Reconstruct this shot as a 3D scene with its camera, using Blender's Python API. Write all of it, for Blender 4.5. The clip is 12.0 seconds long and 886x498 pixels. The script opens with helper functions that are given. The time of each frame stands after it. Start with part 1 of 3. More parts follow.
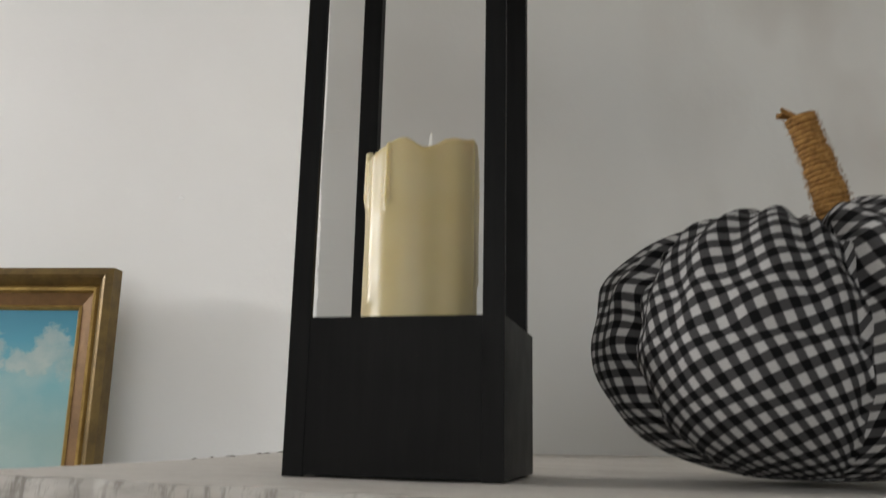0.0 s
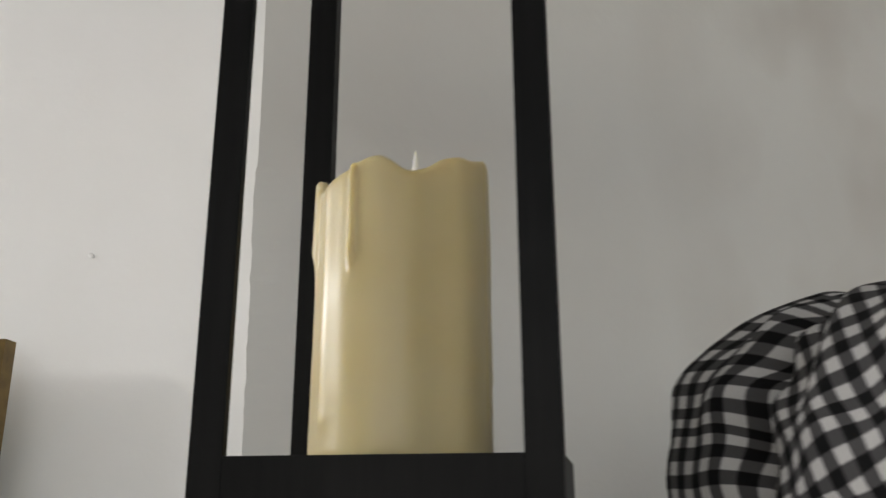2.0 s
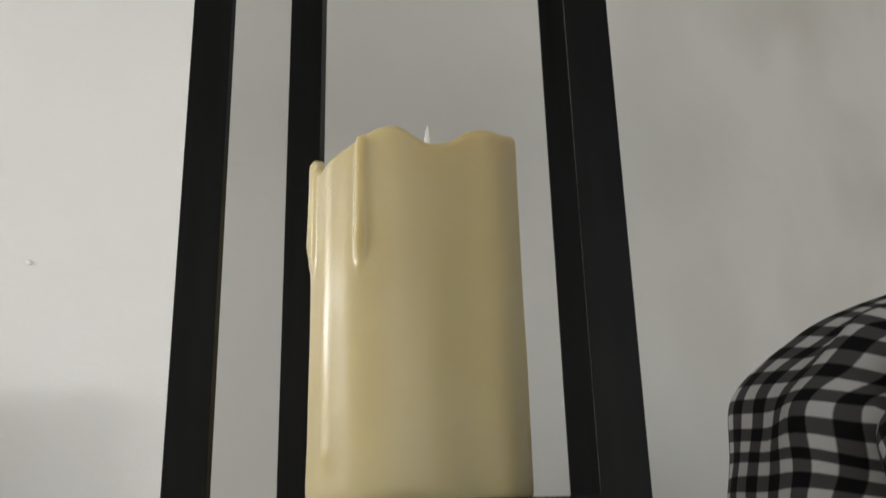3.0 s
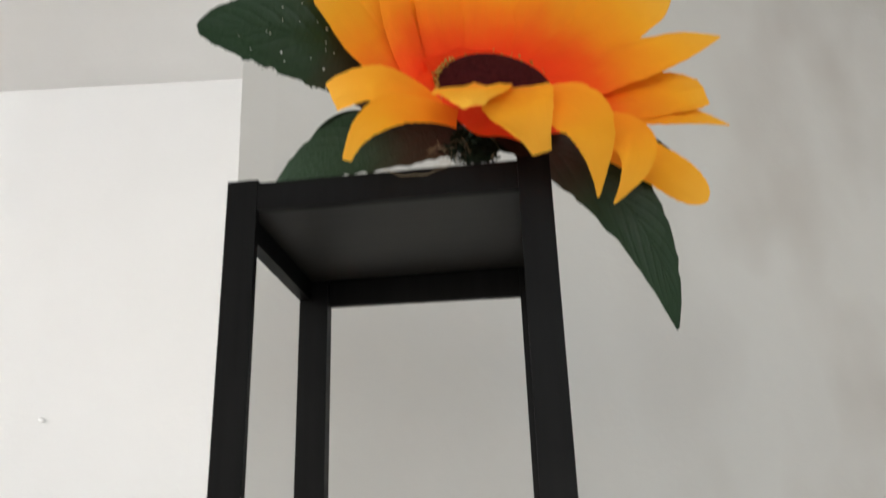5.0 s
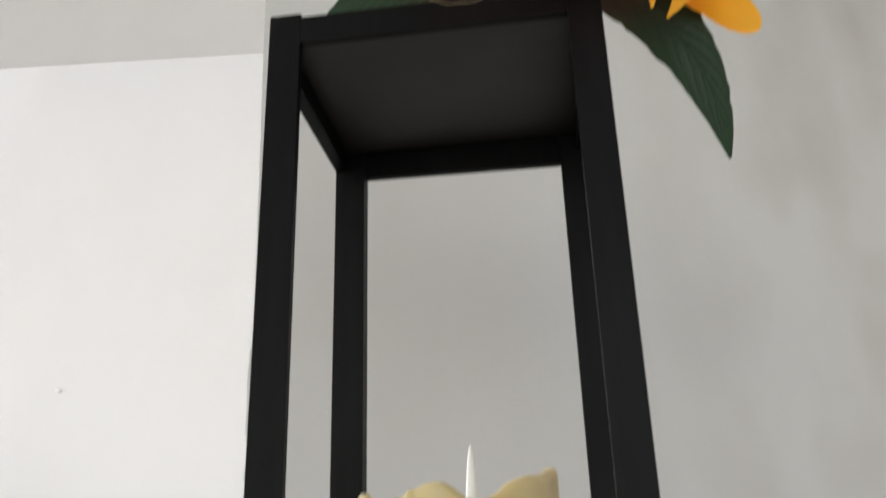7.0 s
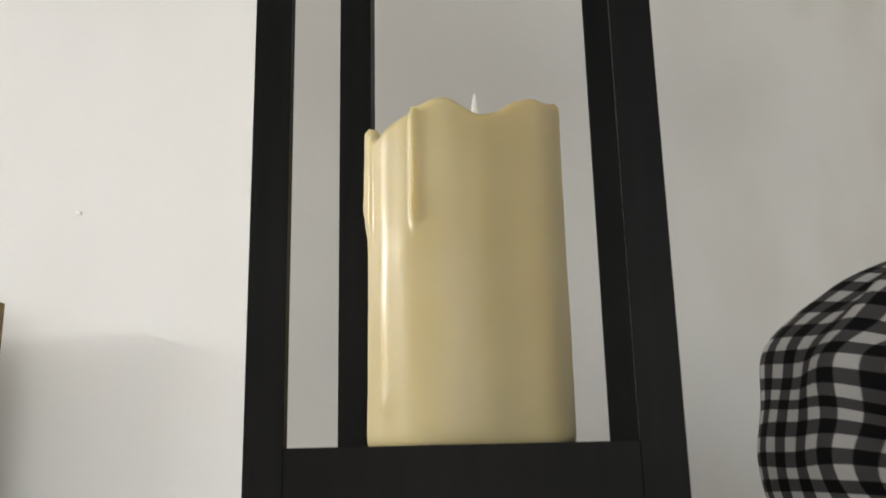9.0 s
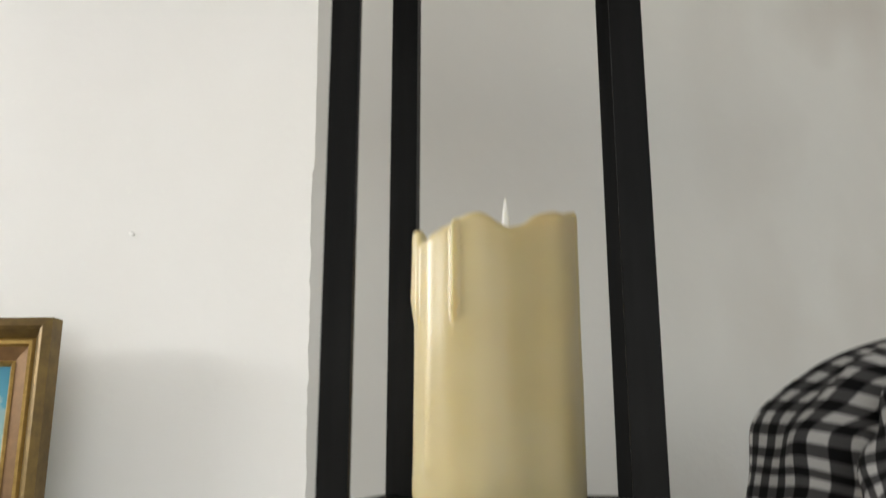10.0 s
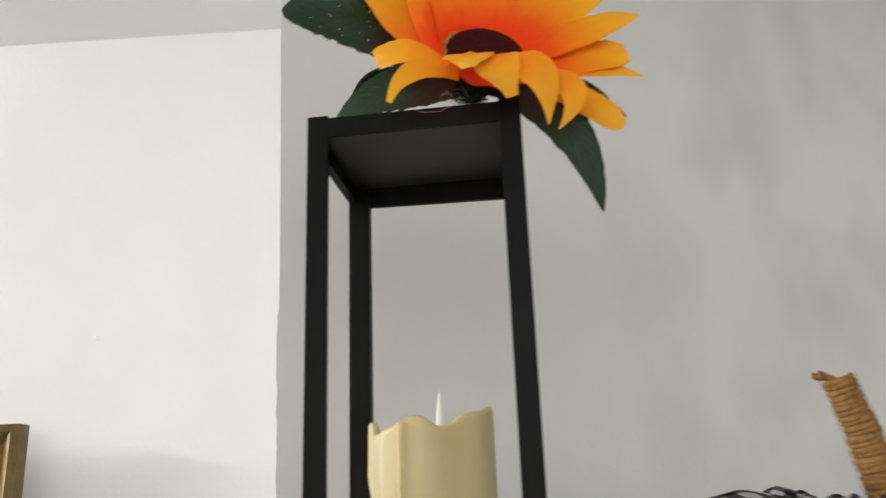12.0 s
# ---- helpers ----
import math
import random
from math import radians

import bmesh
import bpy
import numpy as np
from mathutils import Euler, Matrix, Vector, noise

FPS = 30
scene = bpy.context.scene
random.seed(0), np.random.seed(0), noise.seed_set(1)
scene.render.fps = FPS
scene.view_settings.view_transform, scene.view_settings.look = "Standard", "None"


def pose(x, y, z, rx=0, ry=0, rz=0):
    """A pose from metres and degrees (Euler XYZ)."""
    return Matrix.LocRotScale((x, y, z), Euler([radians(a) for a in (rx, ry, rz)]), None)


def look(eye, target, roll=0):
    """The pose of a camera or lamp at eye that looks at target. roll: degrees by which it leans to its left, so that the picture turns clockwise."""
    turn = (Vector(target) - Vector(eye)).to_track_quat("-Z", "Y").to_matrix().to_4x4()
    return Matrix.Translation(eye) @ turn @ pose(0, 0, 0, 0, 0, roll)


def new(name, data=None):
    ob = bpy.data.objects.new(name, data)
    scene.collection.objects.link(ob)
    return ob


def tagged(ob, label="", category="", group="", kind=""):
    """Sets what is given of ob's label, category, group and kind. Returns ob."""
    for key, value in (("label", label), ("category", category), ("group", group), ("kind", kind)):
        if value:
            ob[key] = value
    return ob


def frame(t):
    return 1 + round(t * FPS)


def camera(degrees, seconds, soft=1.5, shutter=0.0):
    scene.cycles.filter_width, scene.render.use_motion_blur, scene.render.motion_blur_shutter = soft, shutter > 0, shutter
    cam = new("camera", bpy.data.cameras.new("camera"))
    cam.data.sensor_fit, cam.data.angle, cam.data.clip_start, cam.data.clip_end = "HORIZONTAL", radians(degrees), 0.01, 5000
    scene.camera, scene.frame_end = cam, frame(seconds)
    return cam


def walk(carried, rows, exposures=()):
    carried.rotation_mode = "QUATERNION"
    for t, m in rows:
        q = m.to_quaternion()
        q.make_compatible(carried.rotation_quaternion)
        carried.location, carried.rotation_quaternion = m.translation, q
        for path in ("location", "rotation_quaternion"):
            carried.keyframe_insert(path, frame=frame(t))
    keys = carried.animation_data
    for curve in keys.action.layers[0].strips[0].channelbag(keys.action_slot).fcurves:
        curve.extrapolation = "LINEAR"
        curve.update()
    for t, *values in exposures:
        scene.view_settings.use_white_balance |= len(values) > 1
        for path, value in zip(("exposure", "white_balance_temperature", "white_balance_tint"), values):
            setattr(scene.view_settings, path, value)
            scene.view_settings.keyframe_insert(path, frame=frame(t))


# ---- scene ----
cam = camera(55.6, 12.0, shutter=0.6)
PATH = [
    (0, (0.148, -0.528, 1.325), (-0.34, 1.362, 1.757), 1.2),
    (0.2, (0.147, -0.534, 1.336), (-0.327, 1.355, 1.785), 0.95),
    (0.5, (0.128, -0.518, 1.35), (-0.327, 1.367, 1.839), 0.9),
    (0.6, (0.117, -0.505, 1.356), (-0.295, 1.388, 1.853), 0.5),
    (0.8, (0.101, -0.481, 1.3715), (-0.255, 1.421, 1.880), -0.2),
    (1, (0.09, -0.447, 1.374), (-0.238, 1.452, 1.909), -0.2),
    (1.5, (0.1, -0.388, 1.379), (-0.221, 1.507, 1.932), -0.3),
    (2, (0.076, -0.346, 1.378), (-0.262, 1.542, 1.945), -0.2),
    (2.5, (0.045, -0.305, 1.389), (-0.255, 1.584, 1.971), -1.0),
    (2.7, (0.04, -0.289, 1.385), (-0.213, 1.608, 1.965), -1.2),
    (4.3, (0.038, -0.318, 1.491), (-0.131, 1.562, 2.153), -1.8),
    (4.5, (0.041, -0.326, 1.508), (-0.156, 1.54, 2.2), -1.5),
    (5, (0.059, -0.36, 1.542), (-0.172, 1.493, 2.259), -1.9),
    (5.5, (0.06, -0.371, 1.555), (-0.177, 1.467, 2.308), -1.9),
    (6, (0.066, -0.366, 1.546), (-0.173, 1.468, 2.307), -1.9),
    (6.5, (0.051, -0.351, 1.521), (-0.184, 1.479, 2.293), -2.2),
    (7, (0.038, -0.332, 1.48), (-0.211, 1.511, 2.216), -1.8),
    (7.5, (0.028, -0.318, 1.447), (-0.226, 1.544, 2.132), -1.8),
    (7.7, (0.026, -0.308, 1.432), (-0.249, 1.559, 2.093), -1.9),
    (9.3, (0.046, -0.316, 1.387), (-0.279, 1.609, 1.818), -0.7),
    (9.5, (0.053, -0.334, 1.384), (-0.314, 1.585, 1.811), -0.4),
    (9.7, (0.0545, -0.357, 1.388), (-0.340, 1.553, 1.829), -0.2),
    (10, (0.047, -0.379, 1.413), (-0.334, 1.528, 1.879), -0.0),
    (10.5, (0.041, -0.439, 1.441), (-0.256, 1.474, 1.943), -0.9),
    (11, (0.045, -0.455, 1.449), (-0.218, 1.453, 1.987), -1.2),
    (11.5, (0.045, -0.492, 1.46), (-0.207, 1.403, 2.048), -1.5),
    (12, (0.077, -0.518, 1.459), (-0.178, 1.374, 2.054), -2.1),
]
walk(cam, [(t, look(eye, target, roll)) for t, eye, target, roll in PATH],
     [(0, -0.25, 6600, 10), (2.0, -0.22, 6600, 10), (2.7, -0.17, 6600, 9), (4.3, 0.2, 6400, 7), (5.0, 0.31, 6480, 10), (5.5, 0.35, 6500, 11), (6.5, 0.33, 6430, 11),
      (7.7, 0.26, 6380, 10), (9.3, 0.16, 6700, 9), (10.0, 0.21, 6680, 8), (10.5, 0.24, 6550, 8), (11.0, 0.26, 6400, 8), (11.5, 0.28, 6420, 11), (12, 0.3, 6480, 11)])

# ---- world, lights ----
world = bpy.data.worlds.new("world")
scene.world = world
world.use_nodes = True
wn = world.node_tree
sky = wn.nodes.new("ShaderNodeTexSky")
sky.sky_type = "NISHITA"
sky.sun_disc = False
sky.sun_elevation = radians(32)
sky.sun_rotation = radians(200)
wn.links.new(sky.outputs[0], wn.nodes["Background"].inputs[0])
wn.nodes["Background"].inputs[1].default_value = 0.12

ROOM = pose(-0.9, 1.02, 0, 0, 0, 5)      # far wall's plane, turned a little to the lantern
CEILING = 2.495
LEFT, RIGHT, BACK = -3.2, 3.1, -4.0      # in the room's own axes


def area_lamp(name, m, w, h, watts, colour):
    lamp = bpy.data.lights.new(name, "AREA")
    lamp.shape, lamp.size, lamp.size_y = "RECTANGLE", w, h
    lamp.energy, lamp.color = watts, colour
    ob = new(name, lamp)
    ob.matrix_world = m
    return ob


# daylight through the side wall's window, and an added fill lamp behind the camera
WIN_A = (-1.7, -0.4, 2.22, 2.44)
FILL_B = (-0.8, 2.4, 1.2, 2.4)
area_lamp("unseen_daylight", ROOM @ look((LEFT - 0.02, (WIN_A[0] + WIN_A[1]) / 2, (WIN_A[2] + WIN_A[3]) / 2), (2, (WIN_A[0] + WIN_A[1]) / 2, 1.95)), 1.2, 0.20, 92, (1.0, 0.995, 0.985))
area_lamp("unseen_daylight", ROOM @ look(((FILL_B[0] + FILL_B[1]) / 2, BACK - 0.02, 1.8), ((FILL_B[0] + FILL_B[1]) / 2, 0, 1.5)), 3.1, 1.1, 20, (0.90, 0.96, 1.0))


# ---- materials ----
def material(name, rough=0.6, metal=0.0):
    m = bpy.data.materials.new(name)
    m.use_nodes = True
    b = m.node_tree.nodes["Principled BSDF"]
    b.inputs["Roughness"].default_value = rough
    b.inputs["Metallic"].default_value = metal
    return m, m.node_tree, b


def node(nt, kind, **values):
    n = nt.nodes.new(kind)
    for k, v in values.items():
        n.inputs[k.replace("_", " ")].default_value = v
    return n


def coords(nt, scale=(1, 1, 1), kind="Object"):
    tc = nt.nodes.new("ShaderNodeTexCoord")
    mp = nt.nodes.new("ShaderNodeMapping")
    mp.inputs["Scale"].default_value = scale
    nt.links.new(tc.outputs[kind], mp.inputs[0])
    return mp.outputs[0]


def noise_tex(nt, vec, scale, detail=4.0, rough=0.55):
    n = node(nt, "ShaderNodeTexNoise", Scale=scale, Detail=detail, Roughness=rough)
    nt.links.new(vec, n.inputs["Vector"])
    return n.outputs["Fac"]


def ramp(nt, fac, stops):
    r = nt.nodes.new("ShaderNodeValToRGB")
    e = r.color_ramp.elements
    while len(e) < len(stops):
        e.new(0.5)
    for el, (p, c) in zip(e, stops):
        el.position, el.color = p, (*c, 1)
    nt.links.new(fac, r.inputs[0])
    return r.outputs[0]


def mix(nt, fac, a, b, kind="MIX"):
    m = nt.nodes.new("ShaderNodeMix")
    m.data_type, m.blend_type = "RGBA", kind
    for sock, v in ((m.inputs[0], fac), (m.inputs[6], a), (m.inputs[7], b)):
        if hasattr(v, "is_output"):
            nt.links.new(v, sock)
        else:
            sock.default_value = (*v, 1) if isinstance(v, tuple) else v
    return m.outputs[2]


def calc(nt, op, a, b=0.0):
    m = nt.nodes.new("ShaderNodeMath")
    m.operation = op
    for sock, v in zip(m.inputs, (a, b)):
        if hasattr(v, "is_output"):
            nt.links.new(v, sock)
        else:
            sock.default_value = v
    return m.outputs[0]


def bump(nt, b, height, strength, distance):
    n = node(nt, "ShaderNodeBump", Strength=strength, Distance=distance)
    nt.links.new(height, n.inputs["Height"])
    nt.links.new(n.outputs[0], b.inputs["Normal"])


def painted_plaster(name, colour, stain, amount, blotch_x=None):
    m, nt, b = material(name, 0.75)
    v = coords(nt)
    big = noise_tex(nt, coords(nt, (1, 1, 0.7)), 4.0, 3.0, 0.5)
    fine = noise_tex(nt, v, 60.0, 3.0)
    c = mix(nt, ramp(nt, big, [(0.42, (0, 0, 0)), (0.75, (amount,) * 3)]), colour, stain)
    smudge = noise_tex(nt, coords(nt, (1, 1, 0.62)), 9.0, 2.0, 0.45)
    blotch = ramp(nt, smudge, [(0.42, (0, 0, 0)), (0.68, (0.62,) * 3)])
    if blotch_x:                            # blotches grow with x, so they show on one stretch of the wall
        sep = nt.nodes.new("ShaderNodeSeparateXYZ")
        nt.links.new(v, sep.inputs[0])
        blotch = calc(nt, "MULTIPLY", blotch, ramp(nt, sep.outputs[0], [(blotch_x[0], (0, 0, 0)), (blotch_x[1], (1, 1, 1))]))
    else:
        blotch = calc(nt, "MULTIPLY", blotch, 0.4 * amount)
    c = mix(nt, blotch, c, stain)
    nt.links.new(c, b.inputs["Base Color"])
    h = calc(nt, "ADD", calc(nt, "MULTIPLY", fine, 0.35), calc(nt, "MULTIPLY", noise_tex(nt, v, 9.0, 2.0), 1.0))
    bump(nt, b, h, 0.35, 0.004)
    return m


NEAR_PAINT = painted_plaster("near_wall_paint", (0.765, 0.77, 0.755), (0.60, 0.575, 0.545), 0.30, (0.06, 0.36))
FAR_PAINT = painted_plaster("far_wall_paint", (0.81, 0.81, 0.805), (0.77, 0.765, 0.75), 0.4)
CEILING_PAINT = painted_plaster("ceiling_paint", (0.82, 0.818, 0.805), (0.77, 0.76, 0.735), 0.4)


def floor_boards():
    m, nt, b = material("floor_boards", 0.4)
    v = coords(nt, (1, 12, 1))
    nt.links.new(ramp(nt, noise_tex(nt, v, 2.0, 6.0), [(0.3, (0.15, 0.115, 0.085)), (0.7, (0.28, 0.225, 0.175))]), b.inputs["Base Color"])
    return m


def whitewashed_wood(name, tone, worn):
    m, nt, b = material(name, 0.7)
    v = coords(nt, (1.2, 12, 12))
    grain = noise_tex(nt, v, 9.0, 6.0, 0.65)
    blot = noise_tex(nt, coords(nt), 16.0, 5.0, 0.6)
    c = ramp(nt, grain, [(0.25, tuple(tone * x for x in (0.46, 0.42, 0.37))), (0.45, tuple(tone * x for x in (0.64, 0.60, 0.55))), (0.7, tuple(tone * x for x in (0.72, 0.69, 0.64)))])
    c = mix(nt, ramp(nt, blot, [(0.55, (0, 0, 0)), (0.72, (0.5,) * 3)]), c, (0.50, 0.46, 0.41))
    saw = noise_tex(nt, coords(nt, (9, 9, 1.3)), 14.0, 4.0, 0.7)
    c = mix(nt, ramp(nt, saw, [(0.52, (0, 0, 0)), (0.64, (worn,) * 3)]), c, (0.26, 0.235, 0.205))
    nt.links.new(c, b.inputs["Base Color"])
    bump(nt, b, grain, 0.5, 0.002)
    return m


def black_wood():
    m, nt, b = material("black_painted_wood", 0.42)
    v = coords(nt, (40, 40, 3))
    g = noise_tex(nt, v, 6.0, 4.0)
    nt.links.new(ramp(nt, g, [(0.3, (0.0032, 0.0032, 0.0034)), (0.7, (0.006, 0.0058, 0.006))]), b.inputs["Base Color"])
    nt.links.new(calc(nt, "ADD", calc(nt, "MULTIPLY", noise_tex(nt, coords(nt), 30.0), 0.2), 0.36), b.inputs["Roughness"])
    b.inputs["Specular IOR Level"].default_value = 0.10
    bump(nt, b, g, 0.06, 0.0006)
    return m


def lit_satin_board():
    """Black board under the lantern's top: mirrors the wall softly, wall light also in its colour."""
    m, nt, b = material("lit_satin_black_board", 0.5)
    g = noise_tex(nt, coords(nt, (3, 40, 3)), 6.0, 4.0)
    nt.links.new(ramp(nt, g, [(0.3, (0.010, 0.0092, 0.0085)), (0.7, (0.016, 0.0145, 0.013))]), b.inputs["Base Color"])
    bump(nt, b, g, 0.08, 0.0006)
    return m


def bare_chip():
    m, nt, b = material("bare_wood_chip", 0.8)
    b.inputs["Base Color"].default_value = (0.45, 0.42, 0.38, 1)
    return m


def wax():
    m, nt, b = material("ivory_wax", 0.31)
    v = coords(nt)
    c = ramp(nt, noise_tex(nt, v, 18.0, 2.0), [(0.3, (0.56, 0.465, 0.245)), (0.7, (0.60, 0.515, 0.30))])
    runs = noise_tex(nt, coords(nt, (26, 26, 1.5)), 1.0, 2.0)
    c = mix(nt, ramp(nt, runs, [(0.45, (0, 0, 0)), (0.75, (0.26,) * 3)]), c, (0.45, 0.325, 0.13))
    nt.links.new(c, b.inputs["Base Color"])
    b.inputs["Subsurface Weight"].default_value = 0.85
    b.inputs["Specular IOR Level"].default_value = 0.32
    b.inputs["Subsurface Radius"].default_value = (0.008, 0.0068, 0.0045)
    b.inputs["Subsurface Scale"].default_value = 1.0
    bump(nt, b, noise_tex(nt, v, 70.0, 2.0), 0.08, 0.0006)
    return m


def flame_plastic():
    m, nt, b = material("milky_flame_plastic", 0.3)
    b.inputs["Base Color"].default_value = (0.85, 0.84, 0.80, 1)
    b.inputs["Subsurface Weight"].default_value = 0.4
    b.inputs["Subsurface Radius"].default_value = (0.004, 0.004, 0.003)
    return m


def gingham():
    m, nt, b = material("gingham_cotton", 0.85)
    uv = nt.nodes.new("ShaderNodeUVMap")
    uv.uv_map = "cloth"
    sep = nt.nodes.new("ShaderNodeSeparateXYZ")
    nt.links.new(uv.outputs[0], sep.inputs[0])
    period = 0.0114

    def stripe(x):
        f = calc(nt, "FRACT", calc(nt, "DIVIDE", x, period))
        d = calc(nt, "ABSOLUTE", calc(nt, "SUBTRACT", f, 0.5))
        s = calc(nt, "MULTIPLY", calc(nt, "SUBTRACT", d, 0.25), 22.0)
        return calc(nt, "MINIMUM", calc(nt, "MAXIMUM", calc(nt, "ADD", s, 0.5), 0.0), 1.0)

    both = calc(nt, "MULTIPLY", calc(nt, "ADD", stripe(sep.outputs[0]), stripe(sep.outputs[1])), 0.5)
    c = ramp(nt, both, [(0.0, (0.49, 0.48, 0.475)), (0.5, (0.066, 0.064, 0.066)), (1.0, (0.004, 0.004, 0.0045))])
    # twill threads
    w = nt.nodes.new("ShaderNodeTexWave")
    w.bands_direction = "DIAGONAL"
    w.inputs["Scale"].default_value = 900.0
    nt.links.new(uv.outputs[0], w.inputs["Vector"])
    c = mix(nt, calc(nt, "MULTIPLY", w.outputs["Fac"], 0.22), c, (0.02, 0.02, 0.02))
    nt.links.new(c, b.inputs["Base Color"])
    b.inputs["Specular IOR Level"].default_value = 0.12
    bump(nt, b, w.outputs["Fac"], 0.2, 0.0003)
    return m


def jute():
    m, nt, b = material("brown_jute", 0.95)
    v = coords(nt)
    c = ramp(nt, noise_tex(nt, v, 260.0, 5.0, 0.7), [(0.3, (0.16, 0.075, 0.018)), (0.55, (0.34, 0.175, 0.048)), (0.8, (0.52, 0.31, 0.11))])
    nt.links.new(c, b.inputs["Base Color"])
    bump(nt, b, noise_tex(nt, v, 500.0, 4.0), 0.8, 0.001)
    return m


def cloth_blade(name, stops, vein_scale, vein, through_light, rough=0.7, shine=0.2, relief=0.25, ribs=0.0):
    """Thin printed cloth: colour runs along the blade, light shines through."""
    m, nt, b = material(name, rough)
    uv = nt.nodes.new("ShaderNodeUVMap")
    uv.uv_map = "blade"
    sep = nt.nodes.new("ShaderNodeSeparateXYZ")
    nt.links.new(uv.outputs[0], sep.inputs[0])
    wob = calc(nt, "MULTIPLY", calc(nt, "SUBTRACT", noise_tex(nt, coords(nt), 45.0, 3.0), 0.5), 0.22)
    c = ramp(nt, calc(nt, "ADD", sep.outputs[1], wob), stops)
    mp = nt.nodes.new("ShaderNodeMapping")
    mp.inputs["Scale"].default_value = vein_scale
    nt.links.new(uv.outputs[0], mp.inputs[0])
    streak = noise_tex(nt, mp.outputs[0], 5.0, 3.0)
    if ribs:
        half = calc(nt, "ABSOLUTE", calc(nt, "SUBTRACT", sep.outputs[0], 0.5))
        along = calc(nt, "ADD", calc(nt, "MULTIPLY", calc(nt, "SUBTRACT", sep.outputs[1], calc(nt, "MULTIPLY", half, 0.55)), ribs), calc(nt, "MULTIPLY", wob, 1.2))
        rib = calc(nt, "POWER", calc(nt, "ABSOLUTE", calc(nt, "SINE", along)), 6.0)
        spine = calc(nt, "MAXIMUM", 0.0, calc(nt, "SUBTRACT", 1.0, calc(nt, "MULTIPLY", half, 24.0)))
        streak = calc(nt, "ADD", calc(nt, "MULTIPLY", streak, 0.6), calc(nt, "MULTIPLY", calc(nt, "MAXIMUM", rib, spine), 0.20))
    c = mix(nt, ramp(nt, streak, [(0.4, (0, 0, 0)), (0.7, (vein,) * 3)]), c, tuple(0.55 * x for x in stops[-1][1]), "MIX")
    nt.links.new(c, b.inputs["Base Color"])
    b.inputs["Specular IOR Level"].default_value = shine
    bump(nt, b, streak, relief, 0.0008)
    t = nt.nodes.new("ShaderNodeBsdfTranslucent")
    nt.links.new(c, t.inputs[0])
    s = nt.nodes.new("ShaderNodeMixShader")
    s.inputs[0].default_value = through_light
    nt.links.new(b.outputs[0], s.inputs[1])
    nt.links.new(t.outputs[0], s.inputs[2])
    nt.links.new(s.outputs[0], nt.nodes["Material Output"].inputs[0])
    return m


def dark_seeds(name, lo, hi, scale):
    m, nt, b = material(name, 0.95)
    v = coords(nt)
    nt.links.new(ramp(nt, noise_tex(nt, v, scale, 4.0, 0.7), [(0.35, lo), (0.7, hi)]), b.inputs["Base Color"])
    bump(nt, b, noise_tex(nt, v, scale * 1.5, 3.0), 0.9, 0.0015)
    b.inputs["Specular IOR Level"].default_value = 0.1
    return m


def gilt(name, colour, dark, rough, metal):
    m, nt, b = material(name, rough, metal)
    v = coords(nt)
    nt.links.new(ramp(nt, noise_tex(nt, v, 24.0, 6.0, 0.65), [(0.3, dark), (0.62, colour)]), b.inputs["Base Color"])
    bump(nt, b, noise_tex(nt, v, 120.0, 3.0), 0.2, 0.001)
    return m


def painted_sky():
    """A painting of white clouds in a blue sky that turns pale towards its foot."""
    m, nt, b = material("painted_clouds", 0.55)
    tc = nt.nodes.new("ShaderNodeTexCoord")
    sep = nt.nodes.new("ShaderNodeSeparateXYZ")
    nt.links.new(tc.outputs["Generated"], sep.inputs[0])
    v = coords(nt, (1.0, 1.0, 1.25))
    base = ramp(nt, sep.outputs[2], [(0.30, (0.30, 0.46, 0.45)), (0.60, (0.19, 0.44, 0.49)), (0.82, (0.065, 0.31, 0.43)), (1.0, (0.03, 0.22, 0.34))])
    # cumulus heads: place across and up, radius
    warp = calc(nt, "MULTIPLY", calc(nt, "SUBTRACT", noise_tex(nt, v, 34.0, 4.0, 0.6), 0.5), 1.5)
    obj = nt.nodes.new("ShaderNodeSeparateXYZ")
    nt.links.new(tc.outputs["Object"], obj.inputs[0])
    heads = None
    for x, z, r in ((0.203, 0.370, 0.040), (0.175, 0.335, 0.036), (0.245, 0.335, 0.036), (0.130, 0.335, 0.026), (0.06, 0.35, 0.05), (-0.05, 0.36, 0.06), (-0.16, 0.34, 0.05)):
        dx, dz = calc(nt, "SUBTRACT", obj.outputs[0], x), calc(nt, "SUBTRACT", obj.outputs[2], z)
        d = calc(nt, "SQRT", calc(nt, "ADD", calc(nt, "MULTIPLY", dx, dx), calc(nt, "MULTIPLY", dz, dz)))
        d = calc(nt, "SUBTRACT", 1.0, calc(nt, "DIVIDE", d, r))
        heads = d if heads is None else calc(nt, "MAXIMUM", heads, d)
    puff = noise_tex(nt, v, 6.5, 5.0, 0.5)
    low = calc(nt, "MULTIPLY", calc(nt, "SUBTRACT", 0.66, sep.outputs[2]), 0.5)
    thin = ramp(nt, calc(nt, "ADD", puff, low), [(0.52, (0, 0, 0)), (0.70, (0.6,) * 3)])
    cloud = ramp(nt, calc(nt, "ADD", heads, warp), [(0.0, (0, 0, 0)), (0.28, (0.8,) * 3)])
    shade = ramp(nt, noise_tex(nt, v, 22.0, 5.0), [(0.3, (0.26, 0.42, 0.44)), (0.65, (0.48, 0.55, 0.51))])
    nt.links.new(mix(nt, cloud, mix(nt, thin, base, (0.40, 0.53, 0.51)), shade), b.inputs["Base Color"])
    bump(nt, b, noise_tex(nt, v, 200.0, 2.0), 0.25, 0.0006)
    return m


